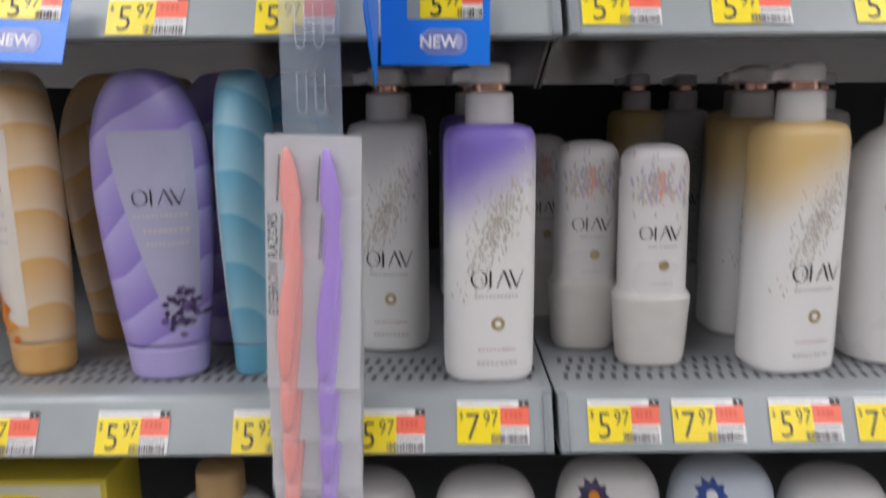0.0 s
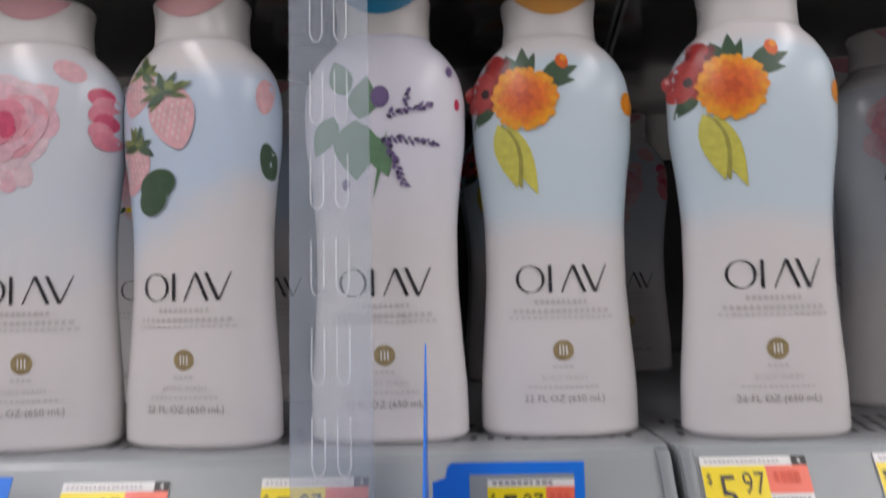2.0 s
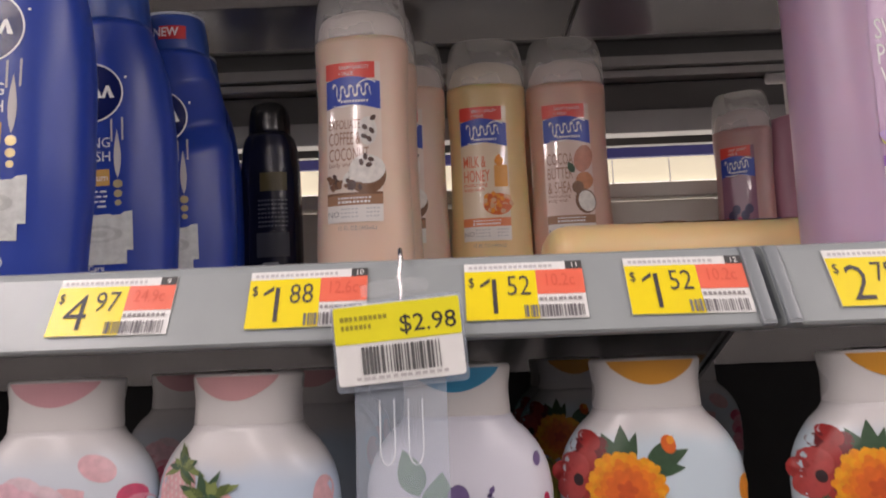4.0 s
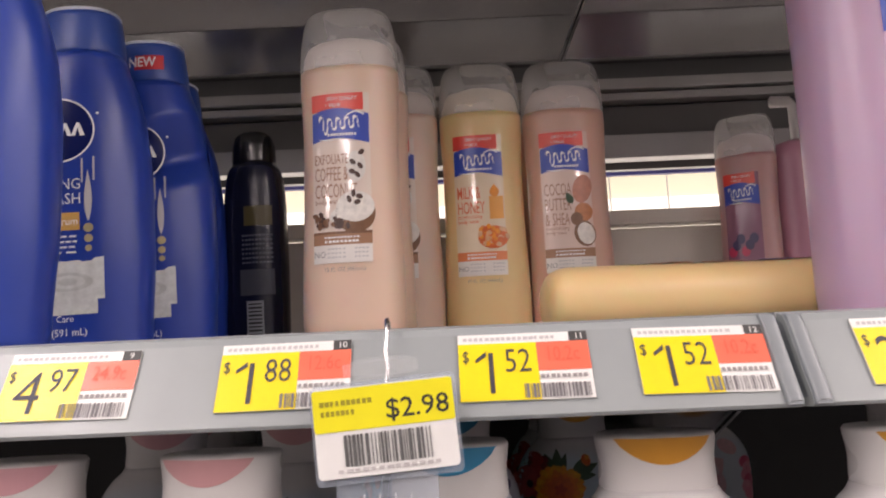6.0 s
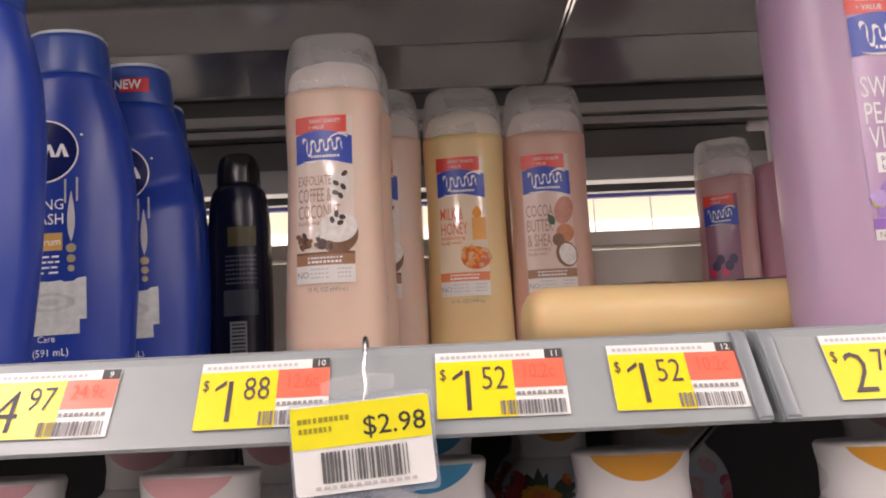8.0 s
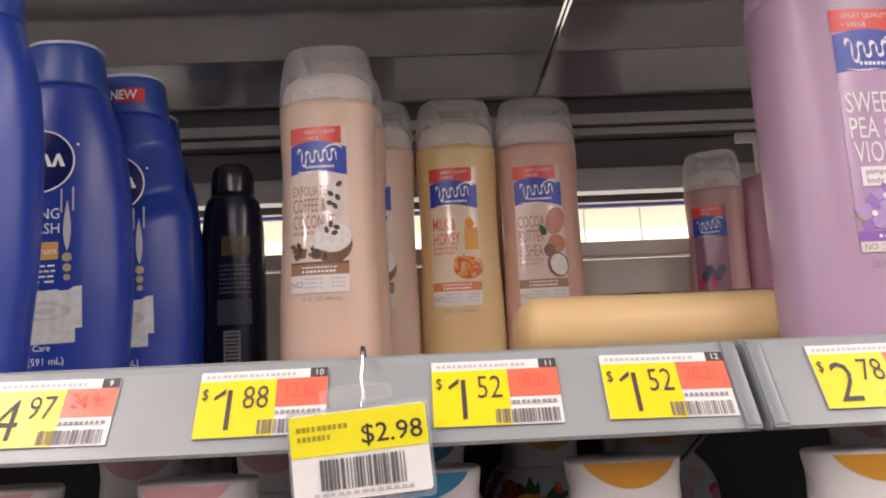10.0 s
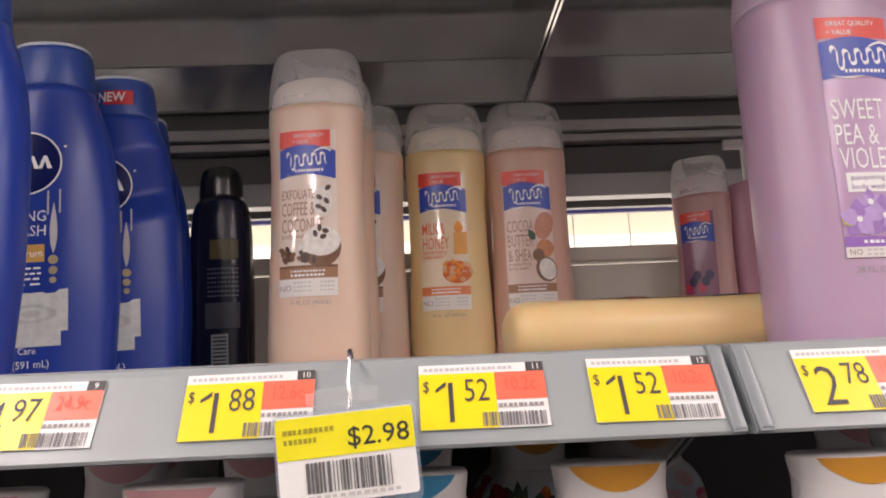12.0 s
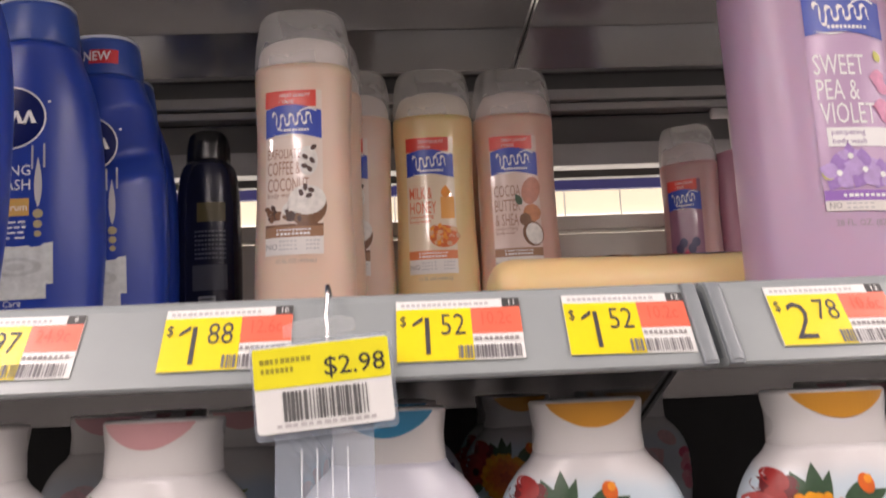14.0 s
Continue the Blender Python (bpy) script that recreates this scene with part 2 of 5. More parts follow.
class Print:
    """Gathers printed shapes for one sheet on the front of a form."""

    def __init__(self, form, lift=0.0003, off=0.0):
        self.form, self.lift, self.off = form, lift, off
        self.v, self.f, self.m, self.mats = [], [], [], []

    def slot(self, material):
        if material not in self.mats:
            self.mats.append(material)
        return self.mats.index(material)

    def add(self, pts, faces, material, layer=0):
        k, s = len(self.v), self.slot(material)
        for x, z in pts:
            x += self.off
            self.v.append((x, self.form.front(x, z, self.lift + 0.00013 * layer), z))
        for f in faces:
            self.f.append([k + i for i in f])
            self.m.append(s)

    def patch(self, x0, x1, z0, z1, material, layer=0, step=0.003):
        nx, nz = max(1, math.ceil((x1 - x0) / step)), max(1, math.ceil((z1 - z0) / step))
        pts = [(x0 + (x1 - x0) * i / nx, z0 + (z1 - z0) * j / nz) for j in range(nz + 1) for i in range(nx + 1)]
        w = nx + 1
        self.add(pts, [(j * w + i, j * w + i + 1, (j + 1) * w + i + 1, (j + 1) * w + i) for j in range(nz) for i in range(nx)], material, layer)

    def poly(self, pts, material, layer=0):
        """A shape that a fan from its middle can fill."""
        cx, cz = sum(p[0] for p in pts) / len(pts), sum(p[1] for p in pts) / len(pts)
        k = len(pts)
        mid = [((p[0] + cx) / 2, (p[1] + cz) / 2) for p in pts]
        allp = list(pts) + mid + [(cx, cz)]
        faces = [(i, (i + 1) % k, k + (i + 1) % k, k + i) for i in range(k)] + [(k + i, k + (i + 1) % k, 2 * k) for i in range(k)]
        self.add(allp, faces, material, layer)

    def disc(self, cx, cz, rx, rz, material, layer=0, k=24, turn=0.0):
        c, s = math.cos(radians(turn)), math.sin(radians(turn))
        self.poly([(cx + rx * math.cos(t) * c - rz * math.sin(t) * s, cz + rx * math.cos(t) * s + rz * math.sin(t) * c)
                   for t in (2 * math.pi * i / k for i in range(k))], material, layer)

    def ring(self, cx, cz, rx, rz, w, material, layer=0, k=28):
        pts = []
        for i in range(k):
            t = 2 * math.pi * i / k
            pts += [(cx + rx * math.cos(t), cz + rz * math.sin(t)), (cx + (rx - w) * math.cos(t), cz + (rz - w) * math.sin(t))]
        self.add(pts, [(2 * i, (2 * i + 2) % (2 * k), (2 * i + 3) % (2 * k), 2 * i + 1) for i in range(k)], material, layer)

    def leaf(self, x, z, length, width, turn, material, layer=0, k=7):
        """A pointed leaf or petal from its foot (x, z) along turn degrees."""
        c, s = math.cos(radians(turn)), math.sin(radians(turn))
        pts = []
        for sign in (1, -1):
            for i in range(k):
                u = i / k if sign > 0 else 1 - i / k
                w = sign * width / 2 * math.sin(math.pi * u ** 0.8)
                pts.append((x + u * length * c - w * s, z + u * length * s + w * c))
        self.poly(pts, material, layer)

    def bar(self, cx, cz, w, h, material, layer=0):
        self.patch(cx - w / 2, cx + w / 2, cz - h / 2, cz + h / 2, material, layer, 0.006)

    def bars(self, cx, cz, w, h, count, material, layer=0, seed=1):
        """A line of unreadable small print."""
        rnd = random.Random(seed)
        x = cx - w / 2
        for i in range(count):
            k = w / count * rnd.uniform(0.55, 0.85)
            self.patch(x, x + k, cz - h / 2, cz + h / 2, material, layer, 0.006)
            x += w / count

    def code(self, x0, x1, z0, z1, material, layer=0, seed=3, unit=0.0004):
        rnd = random.Random(seed)
        x = x0
        while x < x1 - unit * 2:
            w = unit * rnd.choice((1, 1, 2, 3))
            self.patch(x, min(x + w, x1), z0, z1, material, layer, 0.05)
            x += w + unit * rnd.choice((1, 1, 2))

    def text(self, words, x, z, height, material, layer=0, align="CENTER", narrow=1.0, bold=0.0, upright=False):
        verts, faces, w = letters(words, bold)
        k = height / 0.70
        ox = {"CENTER": -w / 2, "LEFT": 0.0, "RIGHT": -w}[align]
        if upright:
            pts = [(x - vy * k, z + (vx + ox) * k * narrow) for vx, vy in verts]
        else:
            pts = [(x + (vx + ox) * k * narrow, z + vy * k) for vx, vy in verts]
        self.add(pts, faces, material, layer)

    def make(self, name, parent, label=""):
        ob = part(name, (self.v, self.f), self.mats, parent, label)
        ob.data.polygons.foreach_set("material_index", self.m)
        return ob


    def make_each(self, parent, label=""):
        """One part for each ink, named for what that ink draws."""
        for k, m in enumerate(self.mats):
            faces = [f for f, i in zip(self.f, self.m) if i == k]
            used = sorted({i for f in faces for i in f})
            where = {i: j for j, i in enumerate(used)}
            name = m.name.replace("print_", "") + "_print"
            groups = patches([self.v[i] for i in used], [[where[i] for i in f] for f in faces])
            if len(groups) > 8 or m in (PALE_INK, GREY_INK, WHITE_INK):
                groups = [sum(groups, [])]
                kind = "stuff"
            else:
                kind = ""
            for g in groups:
                own = sorted({i for f in g for i in f})
                at = {i: j for j, i in enumerate(own)}
                ob = part(name, ([self.v[used[i]] for i in own], [[at[i] for i in f] for f in g]), m, parent, label, True)
                if kind:
                    tagged(ob, label, kind=kind)


def patches(verts, faces):
    """Sorts faces into patches that touch or overlap one another."""
    boxes = []
    owner = {}
    for f in faces:
        hit = {owner[i] for i in f if i in owner}
        k = min(hit) if hit else len(boxes)
        if not hit:
            boxes.append([])
        for j in hit - {k}:
            boxes[k] += boxes[j]
            for g in boxes[j]:
                for i in g:
                    owner[i] = k
            boxes[j] = []
        boxes[k].append(f)
        for i in f:
            owner[i] = k
    sets = []
    for b in boxes:
        if b:
            xs, zs = [verts[i][0] for f in b for i in f], [verts[i][2] for f in b for i in f]
            sets.append([min(xs), max(xs), min(zs), max(zs), b])
    merged = True
    while merged:
        merged = False
        for a, b in itertools.combinations(sets, 2):
            if a[0] < b[1] and b[0] < a[1] and a[2] < b[3] and b[2] < a[3]:
                sets.remove(a)
                sets.remove(b)
                sets.append([min(a[0], b[0]), max(a[1], b[1]), min(a[2], b[2]), max(a[3], b[3]), a[4] + b[4]])
                merged = True
                break
    return [q[4] for q in sets]


LETTERS = {}


def letters(words, bold=0.0):
    key = (words, bold)
    if key not in LETTERS:
        cu = bpy.data.curves.new("lettering", "FONT")
        cu.body, cu.size, cu.resolution_u, cu.offset = words, 1.0, 2, bold
        ob = bpy.data.objects.new("lettering", cu)
        me = bpy.data.meshes.new_from_object(ob)
        verts = [(v.co.x, v.co.y) for v in me.vertices]
        faces = [tuple(p.vertices) for p in me.polygons]
        LETTERS[key] = (verts, faces, max([v[0] for v in verts] or [0]))
        bpy.data.objects.remove(ob)
        bpy.data.meshes.remove(me)
        bpy.data.curves.remove(cu)
    return LETTERS[key]


def thing(name, label, category, group=""):
    return tagged(new(name), label, category, group)


# ---------------- the place round the shelves ----------------
FLOOR_TILE = mat("store_floor", (0.27, 0.26, 0.245), 0.25, 0, 0.1, 4)
CEIL_WHITE = mat("store_ceiling", (0.70, 0.70, 0.70), 0.8)
FAR_GREY = mat("opposite_shelving", (0.25, 0.24, 0.24), 0.6, 0, 0.4, 6)
tagged(part("floor", box_bm(-6, 6, -10, 6, -0.05, 0), FLOOR_TILE), "pale polished store floor", "floor", kind="structure")
tagged(part("ceiling", box_bm(-6, 6, -10, 6, 3.9, 3.95), CEIL_WHITE), "high white store ceiling", "ceiling", kind="structure")
# unseen block; its height keeps low lamp light out of the lower shelves
tagged(part("wall_opposite", box_bm(-6, 6, -1.75, -1.65, 0, 2.2), FAR_GREY), "shelving across the aisle in mixed dull colours", "wall", kind="structure")

for nm, (xa, xb, ya, yb) in (("wall_west", (-6.1, -6, -10, 6)), ("wall_east", (6, 6.1, -10, 6)), ("wall_south", (-6, 6, -10.1, -10)), ("wall_north", (-6, 6, 6, 6.1))):
    tagged(part(nm, box_bm(xa, xb, ya, yb, 0, 3.9), CEIL_WHITE), "plain white store wall far off", "wall", kind="structure")

# ---------------- shelves ----------------
LEVEL_A, LEVEL_B, LEVEL_C, LEVEL_D, LEVEL_0 = 0.968, 1.2355, 1.507, 1.868, 0.678
STEP_OUT = {LEVEL_A: -0.0235, LEVEL_B: -0.0135, LEVEL_C: 0.0, LEVEL_D: 0.0, LEVEL_0: -0.03}
JOINT = 0.0915
BACK = 1.005
LIP = [(0.532, 0.0), (0.5268, -0.0012), (0.5242, -0.004), (0.5085, -0.0330), (0.5078, -0.0345), (0.5086, -0.0358), (0.5115, -0.0362),
       (0.5400, -0.0362), (0.5415, -0.0350), (0.5415, -0.0335), (0.5122, -0.0328), (0.5270, -0.0050), (0.532, -0.0030)]


def shelf(level, x0, x1, name, label):
    root = tagged(new(name), label, "shelf", "gondola shelves")
    root.location = (0, STEP_OUT[level], level)
    part("deck", box_bm(x0 + 0.001, x1 - 0.001, 0.5315, BACK, -0.0025, 0.0), SHELF_GREY, root)
    part("lip", extrude_bm(LIP, x0 + 0.002, x1 - 0.002), LIP_GREY, root, "sloped grey price lip")
    part("underside", box_bm(x0 + 0.001, x1 - 0.001, 0.545, BACK - 0.002, -0.0065, -0.0030), DARK_STEEL, root, "dark unlit steel underside")
    part("front_stiffener", extrude_bm([(0.545, -0.007), (0.545, -0.034), (0.575, -0.030), (0.578, -0.007)], x0 + 0.002, x1 - 0.002), DARK_STEEL, root)
    part("back_flange", extrude_bm([(BACK - 0.012, -0.007), (BACK - 0.018, -0.060), (BACK - 0.006, -0.062), (BACK - 0.002, -0.007)], x0 + 0.002, x1 - 0.002), DARK_STEEL, root)
    for x, s in ((x0, 1), (x1, -1)):
        xa, xb = sorted((x + s * 0.001, x + s * 0.003))
        part("side_flange", extrude_bm([(0.552, -0.007), (0.552, -0.030), (0.64, -0.066), (BACK - 0.02, -0.068), (BACK - 0.002, -0.007)], xa, xb), DARK_STEEL, root)
        xa, xb = sorted((x + s * 0.0022, x + s * 0.0082))
        cap = extrude_bm([(y - 0.0024, z + 0.0004) for y, z in LIP[1:7]] + [(0.545, -0.0366), (0.545, 0.0004)], xa, xb)
        bmesh.ops.bevel(cap, geom=cap.edges[:], offset=0.0009, segments=2, affect="EDGES", profile=0.5)
        part("end_cap", cap, mat("end_cap_grey", (0.22, 0.245, 0.26), 0.35), root, "rounded grey end cap", True)
    # slots punched along the front of the deck
    v, f = [], []
    n = int((x1 - x0) / 0.0085)
    for row in range(3):
        for i in range(n):
            x = x0 + 0.01 + i * 0.0085 + (0.004 if row % 2 else 0)
            if x > x1 - 0.01:
                continue
            y = 0.548 + row * 0.016
            k = len(v)
            v += [(x, y, 0.0004), (x + 0.0032, y, 0.0004), (x + 0.0046, y + 0.012, 0.0004), (x + 0.0014, y + 0.012, 0.0004)]
            f.append((k, k + 1, k + 2, k + 3))
    tagged(part("perforation", (v, f), SLOT_BLACK, root, "punched dark slots"), kind="stuff")
    return root


for level, nm in ((LEVEL_0, "low"), (LEVEL_A, "lower"), (LEVEL_B, "middle"), (LEVEL_C, "upper"), (LEVEL_D, "top")):
    for x0, x1 in ((-0.81, JOINT), (JOINT, 0.99)):
        shelf(level, x0, x1, "store_shelf", "grey enamelled steel %s shelf with sloped price lip" % nm)

# back of the shelving, with a slot onto the glowing backdrop above the panel
BEIGE = mat("beige_back_panel", (0.74, 0.69, 0.62), 0.5, 0, 0.08, 12)
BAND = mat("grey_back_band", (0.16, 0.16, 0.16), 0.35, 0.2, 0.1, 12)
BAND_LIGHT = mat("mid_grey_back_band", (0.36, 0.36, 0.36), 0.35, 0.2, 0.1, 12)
RAIL = mat("pale_steel_rail", (0.55, 0.55, 0.54), 0.3, 0.5, 0.1, 30)
BLUE_STRIP = mat("dark_blue_strip", (0.03, 0.03, 0.14), 0.4)
tagged(part("wall_back_low", box_bm(-0.81, 0.99, BACK, BACK + 0.012, 0.0, LEVEL_C + 0.118), BEIGE), "beige steel back panel of the shelving", "wall", kind="structure")
# near-black sheet over the beige panel, painting in the shade behind the stock
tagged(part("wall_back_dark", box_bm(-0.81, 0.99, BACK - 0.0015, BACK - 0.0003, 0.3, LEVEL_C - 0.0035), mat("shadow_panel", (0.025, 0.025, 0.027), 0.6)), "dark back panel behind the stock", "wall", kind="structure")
tagged(part("trim_ledge", box_bm(-0.81, 0.99, BACK - 0.012, BACK + 0.02, LEVEL_C + 0.1205, LEVEL_C + 0.136, 0.001), BEIGE), "folded beige top edge of the back panel", "trim", kind="structure")
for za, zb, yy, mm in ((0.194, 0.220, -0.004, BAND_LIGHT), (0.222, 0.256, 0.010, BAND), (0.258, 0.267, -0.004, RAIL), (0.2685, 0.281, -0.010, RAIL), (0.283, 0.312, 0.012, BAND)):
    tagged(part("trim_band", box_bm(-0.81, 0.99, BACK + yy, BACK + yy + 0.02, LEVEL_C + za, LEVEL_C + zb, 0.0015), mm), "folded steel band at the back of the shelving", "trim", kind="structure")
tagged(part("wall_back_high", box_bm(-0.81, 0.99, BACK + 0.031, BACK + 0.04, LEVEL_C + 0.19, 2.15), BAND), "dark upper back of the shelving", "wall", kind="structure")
tagged(part("trim_blue", box_bm(-0.9, 1.2, 1.49, 1.50, 1.803, 1.829), BLUE_STRIP), "dark blue lip of the shelf in the next aisle", "trim", kind="structure")
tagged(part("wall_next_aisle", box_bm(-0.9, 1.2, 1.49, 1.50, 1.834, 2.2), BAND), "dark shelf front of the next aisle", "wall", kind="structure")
for x in (-0.815, 0.985):
    tagged(part("wall_end", box_bm(x, x + 0.01, 0.60, BACK + 0.04, 0, 2.15), BAND), "end panel of the shelving", "wall", kind="structure")
# two flat sheets with emission stand in for the lit next aisle
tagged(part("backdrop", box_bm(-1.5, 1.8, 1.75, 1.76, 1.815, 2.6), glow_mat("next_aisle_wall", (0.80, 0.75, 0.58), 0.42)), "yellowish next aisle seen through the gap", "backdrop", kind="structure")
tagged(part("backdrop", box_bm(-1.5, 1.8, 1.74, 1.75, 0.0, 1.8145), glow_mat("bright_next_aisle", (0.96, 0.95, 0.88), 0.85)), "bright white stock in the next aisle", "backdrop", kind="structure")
wire = thing("wire_rack", "white wire rack in the next aisle", "rack")
for i in range(14):
    part("wire", tube_bm([(-0.6 + i * 0.11, 0, 0), (-0.6 + i * 0.11, 0, 1.95)], 0.0018, 6), mat("wire_white", (0.85, 0.85, 0.82), 0.4), wire)
for z in (1.62, 1.745):
    part("wire", tube_bm([(-0.7, 0, z), (1.0, 0, z)], 0.003, 6), mat("wire_white", (0.85, 0.85, 0.82), 0.4), wire)
wire.location = (0, 1.62, 0)

# ---------------- price tags ----------------
LEAN = 28.4


def price_tag(x, level, dollars, cents, small="", serial=1, drop=0.0065, turn=0.0, width=0.048):
    """A shelf label: white strip, yellow price, red unit price, bar code. x is its left edge."""
    root = thing("price_tag", "yellow, red and white paper price tag %s.%s in shelf lip" % (dollars, cents), "price tag", "price tags")
    w, h = width, 0.0282
    part("paper", plate_bm([(0, 0), (w, 0), (w, -h), (0, -h)], -0.0002, 0.0002), PAPER, root)
    p = Print(FLAT, 0.0004)
    yw = w * 0.60
    p.patch(0, yw, -h, -0.0042, YELLOW, 0, 0.05)
    p.patch(yw, w, -0.0165, -0.0042, RED_TAG, 0, 0.05)
    p.bars(w * 0.40, -0.0022, w * 0.72, 0.0014, 17, PALE_INK, 0, serial)
    p.patch(w * 0.86, w, -0.0042, 0, mat("tag_dark", (0.05, 0.05, 0.05), 0.5), 0, 0.05)
    p.text(str(serial % 13 + 1), w * 0.93, -0.0034, 0.0026, PAPER, 1)
    p.make_each(root)
    q = Print(FLAT, 0.0007)
    q.text("$", 0.0026, -0.0122, 0.0048, PRICE_INK, 0, "CENTER", 0.75)
    q.text(dollars, 0.0100, -0.0256, 0.0178, PRICE_INK, 0, "CENTER", 0.84, -0.008)
    if dollars == "1":
        q.add([(0.0105, -0.0078), (0.0064, -0.0112), (0.0064, -0.0127), (0.0105, -0.0099)], [(0, 1, 2, 3)], PRICE_INK)
    q.text(cents, 0.0222, -0.0168, 0.0100, PRICE_INK, 0, "CENTER", 0.74, -0.006)
    q.make("price", root, "black price figures")
    c = Print(FLAT, 0.0007)
    c.code(yw - 0.006, w - 0.001, -h + 0.0006, -0.0218, CODE_INK, 0, serial, 0.00036)
    c.bars(w * 0.79, -0.0190, w * 0.36, 0.0016, 9, GREY_INK, 0, serial + 5)
    if small:
        c.text(small, yw + w * 0.19, -0.0125, 0.0062, mat("tag_dark_red", (0.78, 0.125, 0.07), 0.5), 0, "CENTER", 0.7)
    else:
        c.bars(yw + w * 0.19, -0.0095, w * 0.25, 0.0050, 4, mat("tag_dark_red", (0.78, 0.125, 0.07), 0.5), 0, serial + 9)
    tagged(c.make("bar_code", root), kind="stuff")
    slope = (0.0242 - 0.0085) / 0.0290
    y = 0.0242 - (drop - 0.004) * slope + STEP_OUT[level]
    root.matrix_basis = pose(x, 0.5 + y - 0.0009, level - drop, -LEAN, turn, 0)
    return root


for x, dl, ct, sm, sr, tn in ((-0.2080, "4", "97", "24.9c", 8, 0.5), (-0.1262, "1", "88", "12.6c", 9, -0.3), (-0.0350, "1", "52", "10.2c", 10, 0.2),
                              (0.0328, "1", "52", "10.2c", 11, 0.8), (0.1175, "2", "78", "10.6c", 12, 0.3), (0.205, "2", "78", "10.6c", 1, 0.0), (-0.292, "4", "97", "24.9c", 7, 0.0)):
    price_tag(x, LEVEL_C, dl, ct, sm, sr, 0.0044, tn, 0.0500)
for x, sr in ((-0.185, 3), (-0.0955, 4), (0.102, 5), (0.181, 6), (0.268, 7), (-0.275, 2)):
    price_tag(x, LEVEL_B, "5", "97", "", sr, 0.0045 if x > 0.09 else 0.0090, 0.4)
for x, dl, sr in ((-0.302, "5", 1), (-0.2145, "5", 2), (-0.124, "5", 3), (-0.044, "5", 4), (0.0255, "7", 5), (0.1130, "5", 6), (0.1695, "7", 7), (0.2345, "5", 8), (0.2925, "7", 9)):
    price_tag(x, LEVEL_A, dl, "97", "", sr, 0.0045 if x > 0 else 0.0090, 0.3)

# ---------------- bottle prints ----------------
BRAND_DARK = mat("brand_dark_foil", (0.075, 0.075, 0.085), 0.28, 0.75)


def stroke(p, a, b, w0, w1, material, layer):
    """A straight stroke from a to b, w0 wide at its start and w1 at its end."""
    p.add([(a[0] - w0 / 2, a[1]), (a[0] + w0 / 2, a[1]), (b[0] + w1 / 2, b[1]), (b[0] - w1 / 2, b[1])], [(0, 1, 2, 3)], material, layer)


def mark(p, cx, cz, w, h, layer=1):
    """A dark maker's mark drawn as plain shapes: a ring, an upright stroke, an open peak and an open dip."""
    k, n = w / 4.2, 40
    pts = []
    for i in range(n):
        t = 2 * math.pi * i / n
        th = h * (0.035 + 0.075 * abs(math.cos(t - 0.25)))
        pts += [(cx - 1.45 * k + 0.68 * k * math.cos(t), cz + h / 2 * math.sin(t)), (cx - 1.45 * k + (0.68 * k - th) * math.cos(t), cz + (h / 2 - th * 0.6) * math.sin(t))]
    p.add(pts, [(2 * i, (2 * i + 2) % (2 * n), (2 * i + 3) % (2 * n), 2 * i + 1) for i in range(n)], BRAND_DARK, layer)
    p.bar(cx - 0.52 * k, cz, h * 0.12, h, BRAND_DARK, layer)
    for mid, s in ((0.56, 1), (1.62, -1)):
        stroke(p, (cx + (mid - 0.56 * s) * k, cz - s * h / 2), (cx + mid * k, cz + s * h / 2), h * 0.05, h * 0.07, BRAND_DARK, layer)
        stroke(p, (cx + (mid + 0.56 * s) * k, cz - s * h / 2), (cx + mid * k, cz + s * h / 2), h * 0.13, h * 0.13, BRAND_DARK, layer)


def ink(name, r, g, b):
    return mat("print_" + name, (r, g, b), 0.32, 0, 0.18, 260)


ORANGE, DEEP_ORANGE = ink("orange", 0.86, 0.30, 0.015), ink("deep_orange", 0.72, 0.13, 0.01)
POPPY, WINE, LEAF, LIME, LIME_DARK = ink("poppy", 0.37, 0.030, 0.028), ink("wine", 0.16, 0.012, 0.015), ink("leaf", 0.040, 0.090, 0.045), ink("lime", 0.60, 0.57, 0.10), ink("olive", 0.36, 0.34, 0.07)
ROSE, ROSE_PALE, ROSE_DEEP = ink("rose", 0.72, 0.22, 0.30), ink("rose_pale", 0.76, 0.46, 0.50), ink("rose_deep", 0.55, 0.03, 0.10)
STRAW, STRAW_DOT, HULL = ink("strawberry", 0.74, 0.42, 0.45), ink("seed", 0.74, 0.58, 0.58), ink("hull", 0.10, 0.14, 0.04)
HULL_PALE = ink("hull_pale", 0.20, 0.25, 0.08)
LAV, LAV_DARK, MINT = ink("lavender", 0.16, 0.11, 0.26), ink("lavender_dark", 0.05, 0.03, 0.10), ink("mint", 0.14, 0.27, 0.15)


BEAN_DARK = ink("poppy_heart", 0.03, 0.01, 0.012)
SCARLET = ink("scarlet", 0.46, 0.06, 0.055)
MARIGOLD = (ink("marigold_rim", 0.88, 0.36, 0.015), ink("marigold_gold", 0.86, 0.29, 0.015), ink("marigold_amber", 0.82, 0.21, 0.02), ink("marigold_warm", 0.76, 0.15, 0.025), ink("marigold_heart", 0.62, 0.10, 0.025))
BLUSH = (ink("blush_rim", 0.72, 0.55, 0.60), ink("blush_pale", 0.74, 0.46, 0.53), ink("blush_mid", 0.74, 0.36, 0.42), ink("blush_warm", 0.74, 0.27, 0.35), ink("blush_heart", 0.64, 0.08, 0.17))


